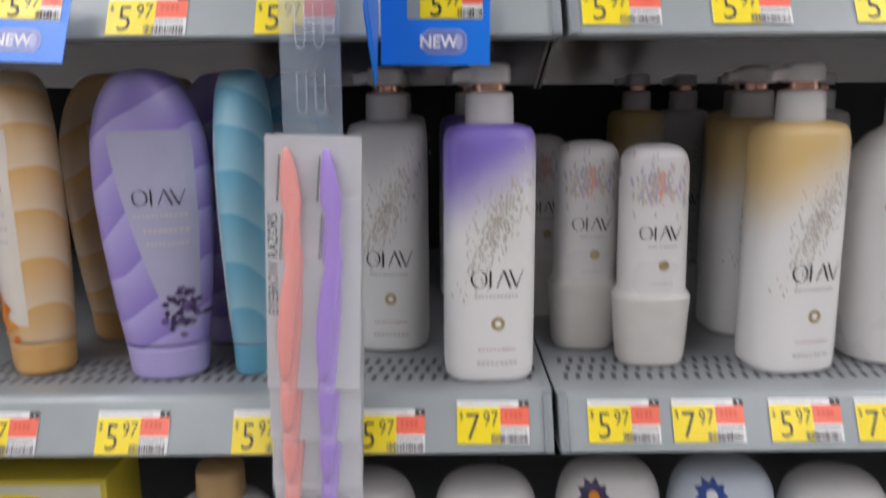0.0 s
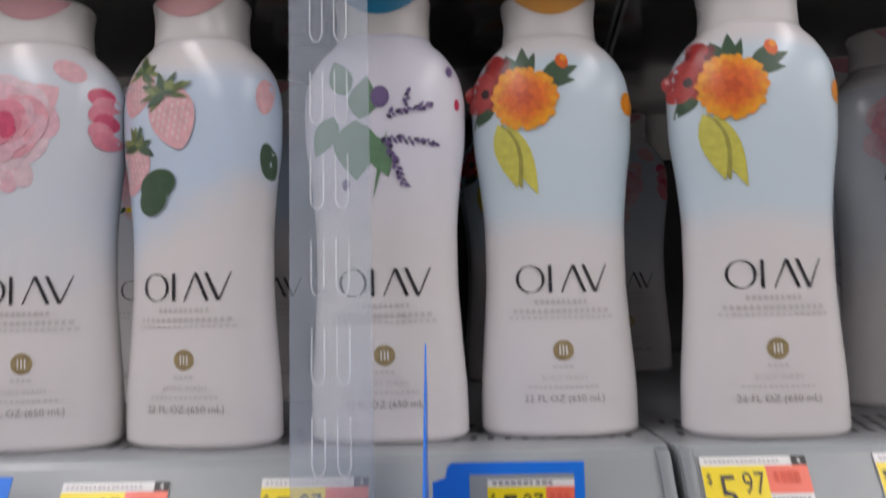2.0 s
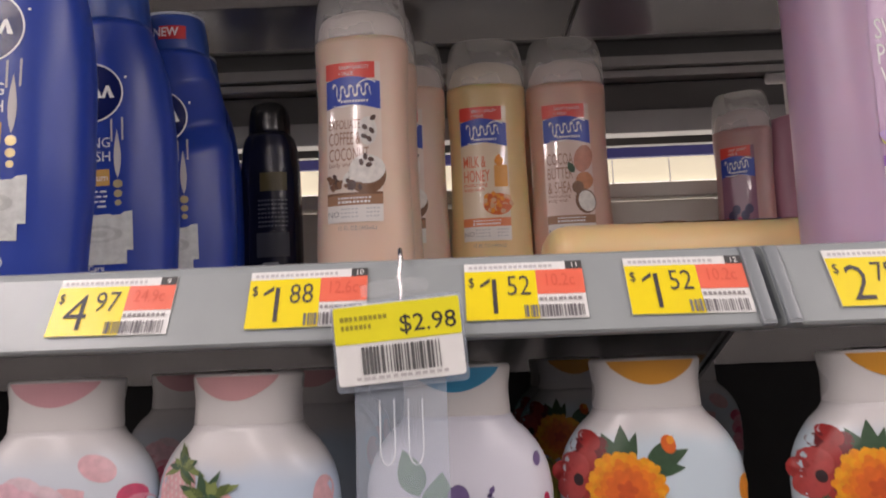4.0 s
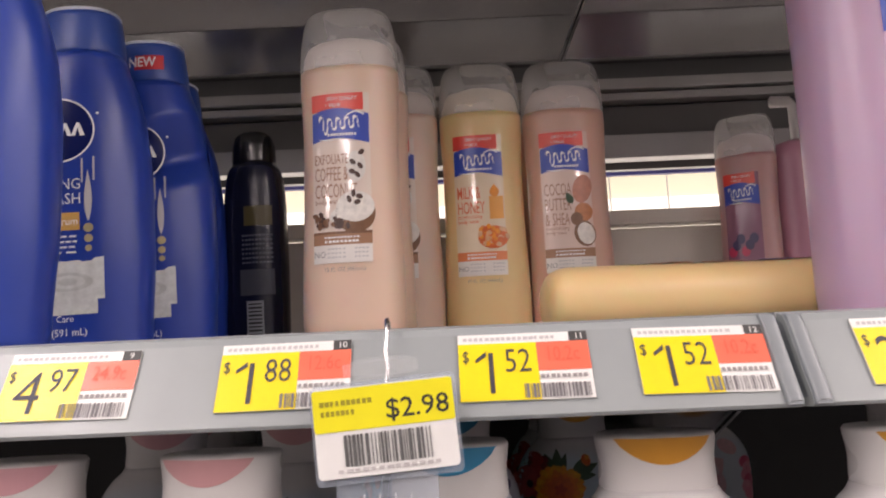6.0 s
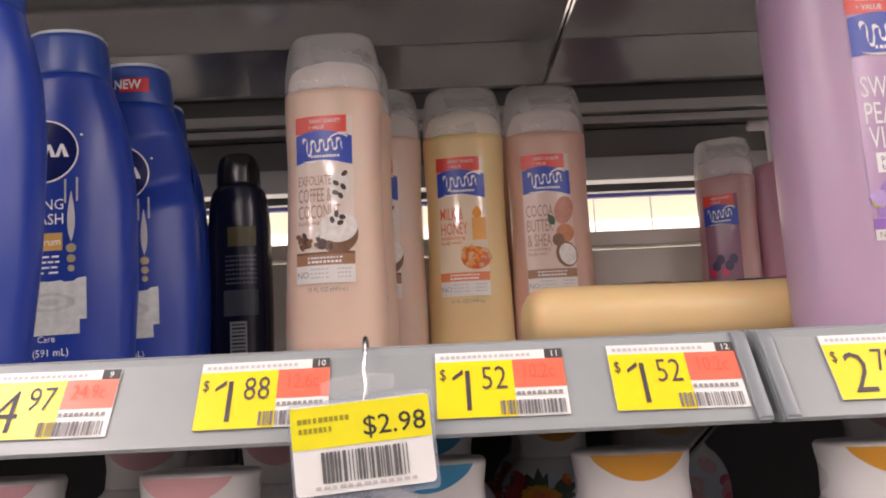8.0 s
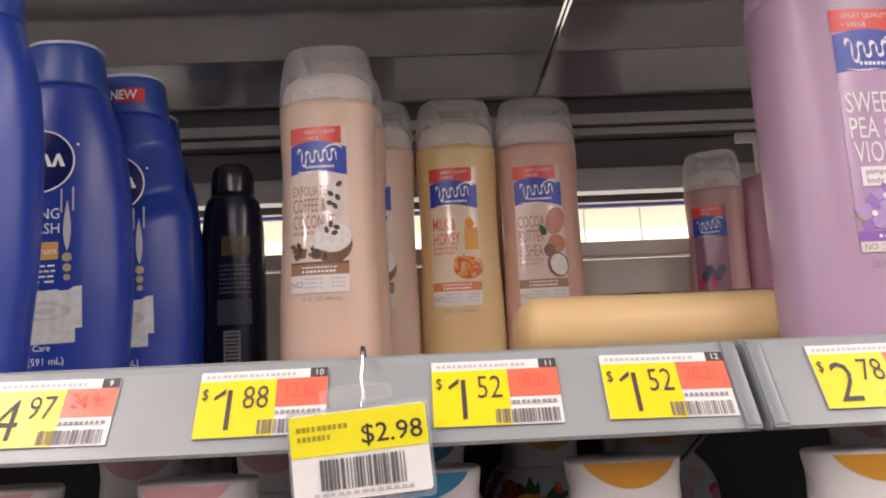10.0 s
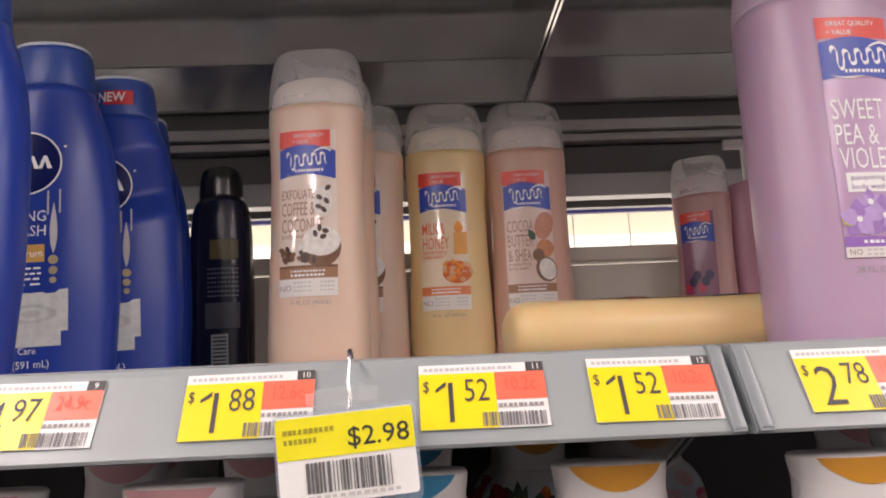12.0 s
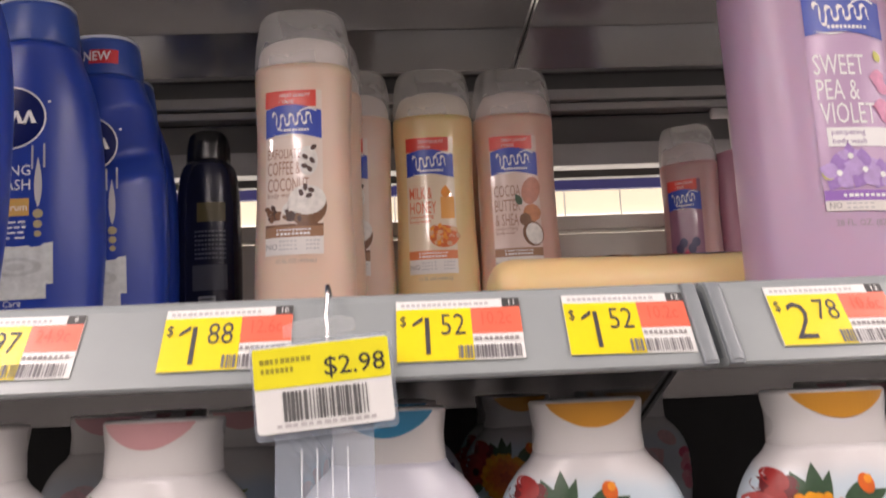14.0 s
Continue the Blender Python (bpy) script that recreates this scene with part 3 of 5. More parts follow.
class Shifted:
    """Prints with all shapes moved by (dx, dz)."""

    def __init__(self, p, dx, dz):
        self.p, self.dx, self.dz = p, dx, dz

    def leaf(self, x, z, *a, **k):
        self.p.leaf(x + self.dx, z + self.dz, *a, **k)

    def disc(self, x, z, *a, **k):
        self.p.disc(x + self.dx, z + self.dz, *a, **k)


def marigold(p, r):
    """A full marigold head: rows of rounded petals, gold at the rim and deeper towards the heart."""
    p = Shifted(p, -0.0075, 0.0065)
    for a, ln, w in ((112, 0.0195, 0.0085), (88, 0.0215, 0.0080), (70, 0.0195, 0.0060)):
        p.leaf(-0.0085, 0.1675, ln, w, a, LEAF, 0)
    for a, ln, w in ((48, 0.0185, 0.0070), (24, 0.0200, 0.0075), (2, 0.0165, 0.0062)):
        p.leaf(0.0010, 0.1700, ln, w, a, LEAF, 1 if a > 30 else 0)
    p.disc(0.0110, 0.1805, 0.0030, 0.0040, DEEP_ORANGE, 2, turn=20)
    p.disc(0.0118, 0.1822, 0.0016, 0.0018, ORANGE, 3)
    for k in range(5):
        a = 72 * k + 20
        p.disc(-0.0265 + 0.0040 * math.cos(radians(a)), 0.1665 + 0.0052 * math.sin(radians(a)), 0.0058, 0.0050, (POPPY, SCARLET, POPPY, SCARLET, POPPY)[k], 1 + k % 2, 14, a)
        p.disc(-0.0205 + 0.0030 * math.cos(radians(a)), 0.1785 + 0.0040 * math.sin(radians(a)), 0.0046, 0.0038, (WINE, POPPY, WINE, POPPY, WINE)[k], k % 2, 14, a + 30)
    p.disc(-0.0262, 0.1660, 0.0019, 0.0026, BEAN_DARK, 3)
    p.leaf(-0.0225, 0.1610, 0.0150, 0.0075, 232, LEAF, 1)
    p.leaf(-0.0255, 0.1620, 0.0105, 0.0060, 262, LEAF, 0)
    p.leaf(-0.0160, 0.1490, 0.0385, 0.0105, 291, LIME, 2)
    p.leaf(-0.0192, 0.1495, 0.0345, 0.0105, 286, LIME_DARK, 3)
    p.leaf(-0.0208, 0.1495, 0.0340, 0.0105, 285, LIME, 4)
    cx, cz = -0.0075, 0.1620
    rows = ((0.0134, 24, 0.0031, MARIGOLD[0]), (0.0120, 22, 0.0031, MARIGOLD[0]), (0.0102, 18, 0.0031, MARIGOLD[1]), (0.0084, 14, 0.0030, MARIGOLD[2]),
            (0.0064, 11, 0.0030, MARIGOLD[3]), (0.0044, 8, 0.0027, MARIGOLD[3]), (0.0024, 5, 0.0022, MARIGOLD[4]))
    for ring, (rad, cnt, size, m) in enumerate(rows):
        p.disc(cx, cz, rad, rad, m, 4 + ring)
        for i in range(cnt):
            a = 360 * i / cnt + r.uniform(-5, 5) + ring * 13
            q = rad * r.uniform(0.95, 1.05)
            p.disc(cx + q * math.cos(radians(a)), cz + q * math.sin(radians(a)), size * r.uniform(0.9, 1.1), size * r.uniform(0.65, 0.85), m if i % 4 else MARIGOLD[min(4, ring // 2 + 1)], 5 + ring, 10, a)
    p.disc(0.0445, 0.160, 0.004, 0.006, ORANGE, 2)


def strawberry(p, r):
    def berry(x, z, s, turn, layer):
        c, sn = math.cos(radians(turn)), math.sin(radians(turn))
        pts = []
        for i in range(26):
            t = 2 * math.pi * i / 26
            u, v = s * 0.80 * math.sin(t), s * (math.cos(t) * 0.95 if math.cos(t) > 0 else math.cos(t) * 1.25)
            u *= 1.0 if v > 0 else 1 - 0.35 * (v / (1.25 * s)) ** 2
            pts.append((x + u * c - v * sn, z + u * sn + v * c))
        p.poly(pts, STRAW, layer)
        for i in range(-3, 4):
            for j in range(-4, 4):
                u, v = (i + (0.5 if j % 2 else 0)) * s * 0.22, j * s * 0.22
                if (u / (s * 0.72)) ** 2 + (v / (s * 0.95)) ** 2 < 0.9:
                    p.disc(x + u * c - v * sn, z + u * sn + v * c, s * 0.05, s * 0.085, STRAW_DOT, layer + 1, 6)
        for k in range(15):
            p.leaf(x - s * 0.72 * sn + r.gauss(0, s * 0.08), z + s * 0.72 * c, s * r.uniform(0.45, 0.95), s * r.uniform(0.20, 0.34), turn + 90 + (k - 7) * 18 + r.uniform(-9, 9), (HULL, LEAF, HULL_PALE)[k % 3], layer + 2 + k % 2)
    berry(-0.0245, 0.177, 0.0120, -20, 0)
    berry(-0.0058, 0.1630, 0.0150, 16, 4)
    berry(-0.0275, 0.139, 0.0125, -12, 1)
    p.disc(-0.0135, 0.128, 0.010, 0.0075, LEAF, 5, turn=20)
    p.disc(-0.0160, 0.121, 0.0085, 0.0072, LEAF, 6, turn=50)
    p.disc(0.0365, 0.171, 0.003, 0.009, STRAW, 1)
    p.disc(0.037, 0.139, 0.0025, 0.009, LEAF, 1)


def lavender(p, r):
    for (x, z, ln, wd, a, m) in ((-0.010, 0.158, 0.022, 0.014, 80, MINT), (-0.012, 0.158, 0.030, 0.022, 270, MINT), (-0.022, 0.160, 0.022, 0.013, 240, MINT), (-0.004, 0.150, 0.022, 0.012, 290, MINT), (-0.016, 0.170, 0.020, 0.012, 110, MINT)):
        p.leaf(x, z, ln, wd, a, m, 1)
    p.disc(0.000, 0.169, 0.0045, 0.0055, LAV, 2)

    def sprig(x, z, length, turn, layer):
        c, s = math.cos(radians(turn)), math.sin(radians(turn))
        n = int(length / 0.0014)
        for i in range(n):
            u = i * length / n
            p.leaf(x + u * c, z + u * s, 0.0034 * r.uniform(0.6, 1.25), 0.0018 * r.uniform(0.7, 1.3), turn + (38 if i % 2 else -38) * r.uniform(0.3, 1.5), LAV_DARK if i % 3 == 0 else LAV, layer)
    sprig(0.003, 0.160, 0.023, 12, 2)
    sprig(0.012, 0.164, 0.008, 80, 3)
    sprig(0.003, 0.149, 0.024, -8, 2)
    sprig(0.002, 0.149, 0.026, -70, 4)
    p.leaf(0.003, 0.152, 0.034, 0.0022, 258, MINT, 2)
    p.disc(-0.017, 0.126, 0.002, 0.003, LAV, 2)
    p.disc(0.033, 0.183, 0.0015, 0.003, LAV, 2)
    p.disc(0.0365, 0.166, 0.0012, 0.003, ROSE_DEEP, 2)


def rose(p, r):
    """An open rose: loose outer petals, tighter and deeper ones towards the heart."""
    cx, cz = -0.0085, 0.160
    rows = ((0.0175, 9, 0.0095, 0.0070, 0), (0.0140, 8, 0.0085, 0.0060, 1), (0.0108, 8, 0.0070, 0.0048, 1), (0.0080, 7, 0.0058, 0.0038, 2), (0.0055, 6, 0.0046, 0.0030, 3), (0.0032, 5, 0.0034, 0.0021, 4), (0.0012, 3, 0.0022, 0.0013, 4))
    for ring, (rad, cnt, wide, deep, tone) in enumerate(rows):
        for i in range(cnt):
            a = 360 * i / cnt + ring * 31 + r.uniform(-14, 14)
            px, pz = cx + rad * math.cos(radians(a)), cz + 0.95 * rad * math.sin(radians(a))
            p.disc(px, pz, wide * r.uniform(0.85, 1.1), deep * r.uniform(0.85, 1.1), BLUSH[min(4, tone + (1 if i % 3 == 0 else 0))], 2 * ring + i % 2, 14, a + 90 + r.uniform(-18, 18))
        p.disc(cx, cz, rad * 0.9, rad * 0.86, BLUSH[min(4, tone + 1)], 2 * ring + 1)
    p.leaf(0.003, 0.168, 0.016, 0.015, 35, ROSE_PALE, 0)
    for k in range(6):
        p.disc(0.0330 + 0.0020 * (k % 2), 0.174 - 0.0045 * k, 0.0052, 0.0046, (BLUSH[4], BLUSH[3], ROSE)[k % 3], 1 + k, 14, 30 * k)
    p.disc(0.020, 0.186, 0.008, 0.005, ROSE_PALE, 0, turn=-30)
    for k in range(3):
        p.disc(-0.014 + 0.006 * k, 0.136 - 0.002 * (k % 2), 0.006, 0.009, BLUSH[k % 2], 0, 16, 15 * k)
    p.disc(-0.016, 0.134, 0.002, 0.002, YELLOW, 2)
    p.leaf(-0.018, 0.136, 0.006, 0.003, 230, LEAF, 1)


WASH = Form([(0, 0.0365, 0.0195), (0.003, 0.0388, 0.0212), (0.02, 0.0386, 0.0212), (0.05, 0.0366, 0.0208), (0.08, 0.0350, 0.0203), (0.10, 0.0350, 0.0203),
             (0.125, 0.0368, 0.0207), (0.15, 0.0398, 0.0212), (0.168, 0.0402, 0.0212), (0.180, 0.0384, 0.0206), (0.189, 0.0342, 0.0194),
             (0.195, 0.0295, 0.0182), (0.199, 0.0252, 0.0172), (0.202, 0.0236, 0.0166)], 2.35)
WASH_CAP = Form([(0.2005, 0.0232, 0.0163), (0.203, 0.0234, 0.0165), (0.212, 0.0230, 0.0163), (0.220, 0.0239, 0.0168), (0.2225, 0.0241, 0.0169), (0.2238, 0.0232, 0.0160)], 2.5)
WASH_KINDS = {
    "marigold": (marigold, blend_mat("sky_print", (0.67, 0.65, 0.65), (0.55, 0.66, 0.73), (0.06, 0, 1), 0.103, 0.128, 0.24, 0.02, 30, neck=(0.192, 0.204)), (0.62, 0.28, 0.03), "white body wash bottle printed with an orange marigold and poppies"),
    "strawberry": (strawberry, blend_mat("pale_sky_print", (0.67, 0.65, 0.65), (0.51, 0.62, 0.75), (-0.45, 0, 1), 0.118, 0.150, 0.24, 0.04, 34, neck=(0.182, 0.198)), (0.62, 0.33, 0.34), "white body wash bottle printed with pale pink strawberries"),
    "lavender": (lavender, blend_mat("lilac_print", (0.67, 0.65, 0.65), (0.68, 0.68, 0.76), (0, 0, 1), 0.10, 0.16, 0.27, 0.03, 30), (0.02, 0.22, 0.40), "white body wash bottle printed with lavender sprigs and mint"),
    "rose": (rose, blend_mat("rose_sky_print", (0.67, 0.65, 0.65), (0.60, 0.65, 0.71), (0, 0, 1), 0.095, 0.15, 0.24, 0.06, 40, neck=(0.188, 0.204)), (0.62, 0.33, 0.36), "white body wash bottle printed with a pink rose"),
}
MADE_WASH = {}


def wash_bottle(kind, m):
    if kind in MADE_WASH:
        return copy_thing(MADE_WASH[kind], m)
    draw, body_mat, cap_colour, label = WASH_KINDS[kind]
    root = thing("body_wash_bottle", label, "bottle", "flower-printed body wash bottles")
    part("body", WASH.mesh(), body_mat, root, smooth=True)
    cap = part("cap", WASH_CAP.mesh(rings=12), WHITE_PLASTIC, root, smooth=True)
    p = Print(WASH_CAP, 0.0004)
    n, k = 20, 6
    cells = [(-0.0190 + 0.038 * i / n, 0.2226 - 0.0105 * math.sin(math.pi * i / n) ** 0.7 * j / k) for j in range(k + 1) for i in range(n + 1)]
    p.add(cells, [(j * (n + 1) + i, j * (n + 1) + i + 1, (j + 1) * (n + 1) + i + 1, (j + 1) * (n + 1) + i) for j in range(k) for i in range(n)], mat("cap_insert_" + kind, cap_colour, 0.35), 0)
    p.make("thumb_tab", cap, "coloured flip tab")
    p = Print(WASH, 0.0002)
    draw(p, random.Random(5))
    p.make_each(root)
    p = Print(WASH, 0.0003)
    mark(p, 0.0, 0.0780, 0.0425, 0.0135)
    p.make("maker_mark", root, "dark maker's mark of plain shapes")
    p = Print(WASH, 0.0003)
    p.disc(0, 0.0430, 0.0050, 0.0050, GOLD, 0)
    for dx in (-0.0016, 0, 0.0016):
        p.bar(dx, 0.0430, 0.0006, 0.0045, WHITE_INK, 1)
    p.make("gold_seal", root, "round gold foil seal")
    p = Print(WASH, 0.0003)
    p.bars(0, 0.0668, 0.026, 0.0022, 10, PALE_INK, 0, 3)
    p.bars(0, 0.0622, 0.046, 0.0022, 16, PALE_INK, 0, 4)
    p.bars(0, 0.0590, 0.050, 0.0011, 18, PALE_INK, 0, 7)
    p.bars(0, 0.0350, 0.010, 0.0013, 4, PALE_INK, 0, 5)
    p.text("BODY WASH", 0, 0.0285, 0.0026, PALE_INK, 0)
    p.bars(0, 0.0252, 0.034, 0.0010, 14, PALE_INK, 0, 6)
    p.text("22 FL OZ (650 mL)", 0, 0.0180, 0.0034, GREY_INK, 0)
    p.make_each(root)
    root.matrix_basis = m @ Matrix.Diagonal((1.03, 1.03, 1.004, 1))
    MADE_WASH[kind] = root
    return root


r_place = random.Random(11)
COLUMNS = ((-0.2170, 0.526, "rose", 4), (-0.1342, 0.526, "strawberry", -9), (-0.0405, 0.528, "lavender", -2), (0.0465, 0.534, "marigold", -1), (0.1460, 0.519, "marigold", -3), (0.2640, 0.523, "rose", 8))
for x, y, kind, turn in COLUMNS:
    for row in range(4):
        if (row == 1 and 0.0 < x < 0.2) or (row == 2 and 0.1 < x < 0.2):
            continue
        k = kind if not (row and kind == "marigold" and x > 0.1) else "rose"
        wash_bottle(k, pose(x + (r_place.uniform(-0.004, 0.004) if row else 0), y + 0.0222 + row * 0.064 + (0.09 if row and x < 0.2 else 0) + (r_place.uniform(0, 0.012) if row else 0), LEVEL_B, 0, 0, turn if row == 0 else r_place.uniform(-8, 8)))

# ---------------- lower shelf: pump bottles, ovals, small bottles ----------------
PUMP = Form([(0, 0.0270, 0.0240), (0.003, 0.0300, 0.0268), (0.01, 0.0308, 0.0275), (0.155, 0.0305, 0.0272), (0.162, 0.0296, 0.0264), (0.1668, 0.0270, 0.0240), (0.1690, 0.0200, 0.0185), (0.1695, 0.0165, 0.0165)], 3.0)
COLLAR = Form([(0.1688, 0.0158, 0.0158), (0.171, 0.0160, 0.0160), (0.186, 0.0156, 0.0156), (0.1885, 0.0150, 0.0150), (0.1892, 0.0130, 0.0130)], 2.0)
RING = Form([(0.1890, 0.0105, 0.0105), (0.1895, 0.0110, 0.0110), (0.1945, 0.0110, 0.0110), (0.1950, 0.0105, 0.0105)], 2.0)
HEAD = Form([(0.1948, 0.0125, 0.0105), (0.1958, 0.0138, 0.0116), (0.2030, 0.0138, 0.0116), (0.2062, 0.0126, 0.0106), (0.2075, 0.009, 0.0075)], 2.6)
FLECK = mat("bronze_fleck_ink", (0.56, 0.50, 0.42), 0.40, 0.1, 0.2, 700)


def flecks(p, x0, x1, z0, z1, count, seed, slope=0.75):
    r = random.Random(seed)
    for _ in range(count):
        u = r.gauss(0.5, 0.20)
        x = x0 + (x1 - x0) * u
        z = z0 + (z1 - z0) * (0.15 + slope * u) + r.gauss(0, 0.012)
        p.leaf(x, z, r.uniform(0.002, 0.006), r.uniform(0.0005, 0.0012), r.uniform(60, 120), FLECK if r.random() < 0.88 else PALE_INK, 0, 3)


MADE_PUMP = {}


def pump_bottle(kind, tint, m, wide=1.0):
    if kind in MADE_PUMP:
        return copy_thing(MADE_PUMP[kind], m)
    root = thing("pump_bottle", "white lotion pump bottle fading to %s, gold pump ring" % kind, "bottle", "pump bottles")
    body = blend_mat("pump_fade_" + kind, (0.74, 0.73, 0.71), tint, (-0.62, 0, 1), 0.112, 0.165, 0.3, 0.012, 60)
    part("body", PUMP.mesh(), body, root, smooth=True)
    part("collar", COLLAR.mesh(rings=8, seg=40), WHITE_PLASTIC, root, "white screw collar", True)
    part("gold_ring", RING.mesh(rings=6, seg=40), ROSE_GOLD, root, "shiny rose-gold ring", True)
    head = part("pump_head", HEAD.mesh(rings=10, seg=40), WHITE_PLASTIC, root, "white pump head", True)
    spout = box_bm(-0.0245, -0.009, -0.0062, 0.0062, 0.1975, 0.2050, 0.0016)
    for v in spout.verts:
        if v.co.x < -0.018:
            v.co.z -= 0.0022
            v.co.y *= 0.75
    part("spout", spout, WHITE_PLASTIC, head, smooth=True)
    p = Print(PUMP, 0.0002)
    flecks(p, -0.024, 0.030, 0.055, 0.150, 300, 8)
    tagged(p.make("fleck_print", root, "sprinkled bronze flecks"), kind="stuff")
    p = Print(PUMP, 0.0003)
    mark(p, 0.003, 0.0715, 0.034, 0.0115)
    p.make("maker_mark", root, "dark maker's mark of plain shapes")
    p = Print(PUMP, 0.0003)
    p.disc(0.004, 0.0415, 0.0046, 0.0046, GOLD, 0)
    p.bar(0.004, 0.0415, 0.0035, 0.0035, WHITE_INK, 1)
    p.make("gold_seal", root, "round gold foil seal")
    p = Print(PUMP, 0.0003)
    p.bars(0.003, 0.0600, 0.030, 0.0018, 12, PALE_INK, 0, 2)
    p.bars(0.004, 0.0240, 0.026, 0.0015, 10, mat("pink_ink", (0.55, 0.40, 0.40), 0.5), 0, 4)
    p.bars(0.004, 0.0145, 0.028, 0.0024, 9, PALE_INK, 0, 6)
    p.make_each(root)
    root.matrix_basis = m @ Matrix.Diagonal((wide, 1, 1.05, 1))
    MADE_PUMP[kind] = root
    return root


LILAC, HONEY, PEARL = (0.24, 0.17, 0.58), (0.66, 0.47, 0.20), (0.66, 0.64, 0.64)
pump_bottle("lilac", LILAC, pose(0.0490, 0.5450, LEVEL_A, 0, 0, 2), 1.03)
pump_bottle("honey yellow", HONEY, pose(0.2690, 0.5560, LEVEL_A, 0, -1.0, 8), 1.02)
pump_bottle("pearl grey", PEARL, pose(-0.0255, 0.610, LEVEL_A, 0, 0, -4))
for x, y, kd, c in ((0.046, 0.76, "lilac", LILAC), (0.2690, 0.645, "honey yellow", HONEY), (0.240, 0.90, "honey yellow", HONEY),
                    (0.335, 0.84, "honey yellow", HONEY), (0.36, 0.90, "lilac", LILAC), (0.30, 0.92, "pearl grey", PEARL), (0.43, 0.86, "pearl grey", PEARL), (-0.03, 0.80, "pearl grey", PEARL)):
    pump_bottle(kd, c, pose(x, y, LEVEL_A, 0, 0, r_place.uniform(-10, 10)))

BROAD = Form([(0, 0.034, 0.028), (0.004, 0.040, 0.032), (0.10, 0.0415, 0.0325), (0.135, 0.0405, 0.032), (0.155, 0.036, 0.029), (0.168, 0.026, 0.022), (0.174, 0.016, 0.016), (0.19, 0.0155, 0.0155), (0.2, 0.014, 0.014), (0.202, 0.010, 0.010)], 2.5)
br = thing("lotion_bottle", "white lotion bottle with a brown curved line", "bottle")
part("body", BROAD.mesh(), WHITE_PLASTIC, br, smooth=True)
p = Print(BROAD, 0.0003)
BROWN = mat("brown_ink", (0.32, 0.16, 0.10), 0.4)
for i in range(16):
    t0 = radians(100 + 80 * i / 16)
    p.disc(0.012 + 0.042 * math.cos(t0), 0.115 + 0.034 * math.sin(t0), 0.0022, 0.0036, BROWN, 1, 8)
mark(p, 0.0, 0.0715, 0.034, 0.0115)
p.make("curved_print", br)
br.matrix_basis = pose(0.3600, 0.575, LEVEL_A, 0, -1.5, 6)

TUBE = Form([(0, 0.0205, 0.0165), (0.003, 0.0225, 0.0180), (0.040, 0.0252, 0.0200), (0.0505, 0.0260, 0.0205), (0.0530, 0.0250, 0.0200), (0.0545, 0.0228, 0.0186), (0.058, 0.0226, 0.0185), (0.140, 0.0222, 0.0180), (0.150, 0.0208, 0.0170), (0.156, 0.0170, 0.0140), (0.1585, 0.0100, 0.0085)], 2.6)
tube_first = None
for x, y, tn in ((0.1715, 0.5650, -2), (0.1285, 0.6040, -1), (0.103, 0.69, 3)):
    if tube_first:
        copy_thing(tube_first, pose(x, y, LEVEL_A, 0, 0, tn))
        continue
    tb = tube_first = thing("small_wash_bottle", "small white wash bottle standing on its cap", "bottle", "small wash bottles")
    part("body", TUBE.mesh(0.0535, None), WHITE_PLASTIC, tb, smooth=True)
    part("cap", TUBE.mesh(0, 0.0535, rings=16), mat("pearl_cap", (0.62, 0.60, 0.56), 0.35), tb, "wide pearl-white cap", True)
    p = Print(TUBE, 0.0003)
    r = random.Random(4)
    PETALS = [mat("petal_" + nm, c, 0.4) for nm, c in (("lilac", (0.46, 0.40, 0.54)), ("coral", (0.74, 0.38, 0.30)), ("rose", (0.60, 0.46, 0.48)), ("sand", (0.60, 0.54, 0.48)))]
    for _ in range(150):
        x0, z0 = max(-0.0165, min(0.0165, r.gauss(-0.001, 0.0085))), r.gauss(0.128, 0.0075)
        c = PETALS[1] if abs(x0 - 0.001) < 0.0022 and r.random() < 0.7 else r.choice((PETALS[0], PETALS[0], PETALS[3], PETALS[2], FLECK, PALE_INK))
        p.leaf(x0, z0, r.uniform(0.003, 0.009), r.uniform(0.0008, 0.0018), r.uniform(76, 104), c, 0, 3)
    p.make("petal_print", tb, "sprinkled bronze, rose and lilac petals")
    p = Print(TUBE, 0.0003)
    mark(p, 0.001, 0.0985, 0.0265, 0.0095)
    p.disc(0.004, 0.0755, 0.0036, 0.0036, GOLD, 0)
    p.bars(0.003, 0.0890, 0.020, 0.0015, 8, PALE_INK, 0, 2)
    p.bars(0.003, 0.0625, 0.016, 0.0015, 7, PALE_INK, 0, 3)
    p.make("front_print", tb)
    tb.matrix_basis = pose(x, y, LEVEL_A, 0, -1, tn) @ Matrix.Diagonal((1.08, 1.08, 1.02, 1))

OVAL = Form([(0, 0.0240, 0.0190), (0.003, 0.0270, 0.0205), (0.02, 0.0290, 0.0215), (0.06, 0.0345, 0.0235), (0.10, 0.0385, 0.0245), (0.135, 0.0405, 0.0245), (0.16, 0.0395, 0.0240), (0.18, 0.0352, 0.0232), (0.195, 0.0290, 0.0218), (0.204, 0.0222, 0.0198), (0.209, 0.0150, 0.0165), (0.2112, 0.0060, 0.0085)], 2.2)
MADE_OVAL = {}


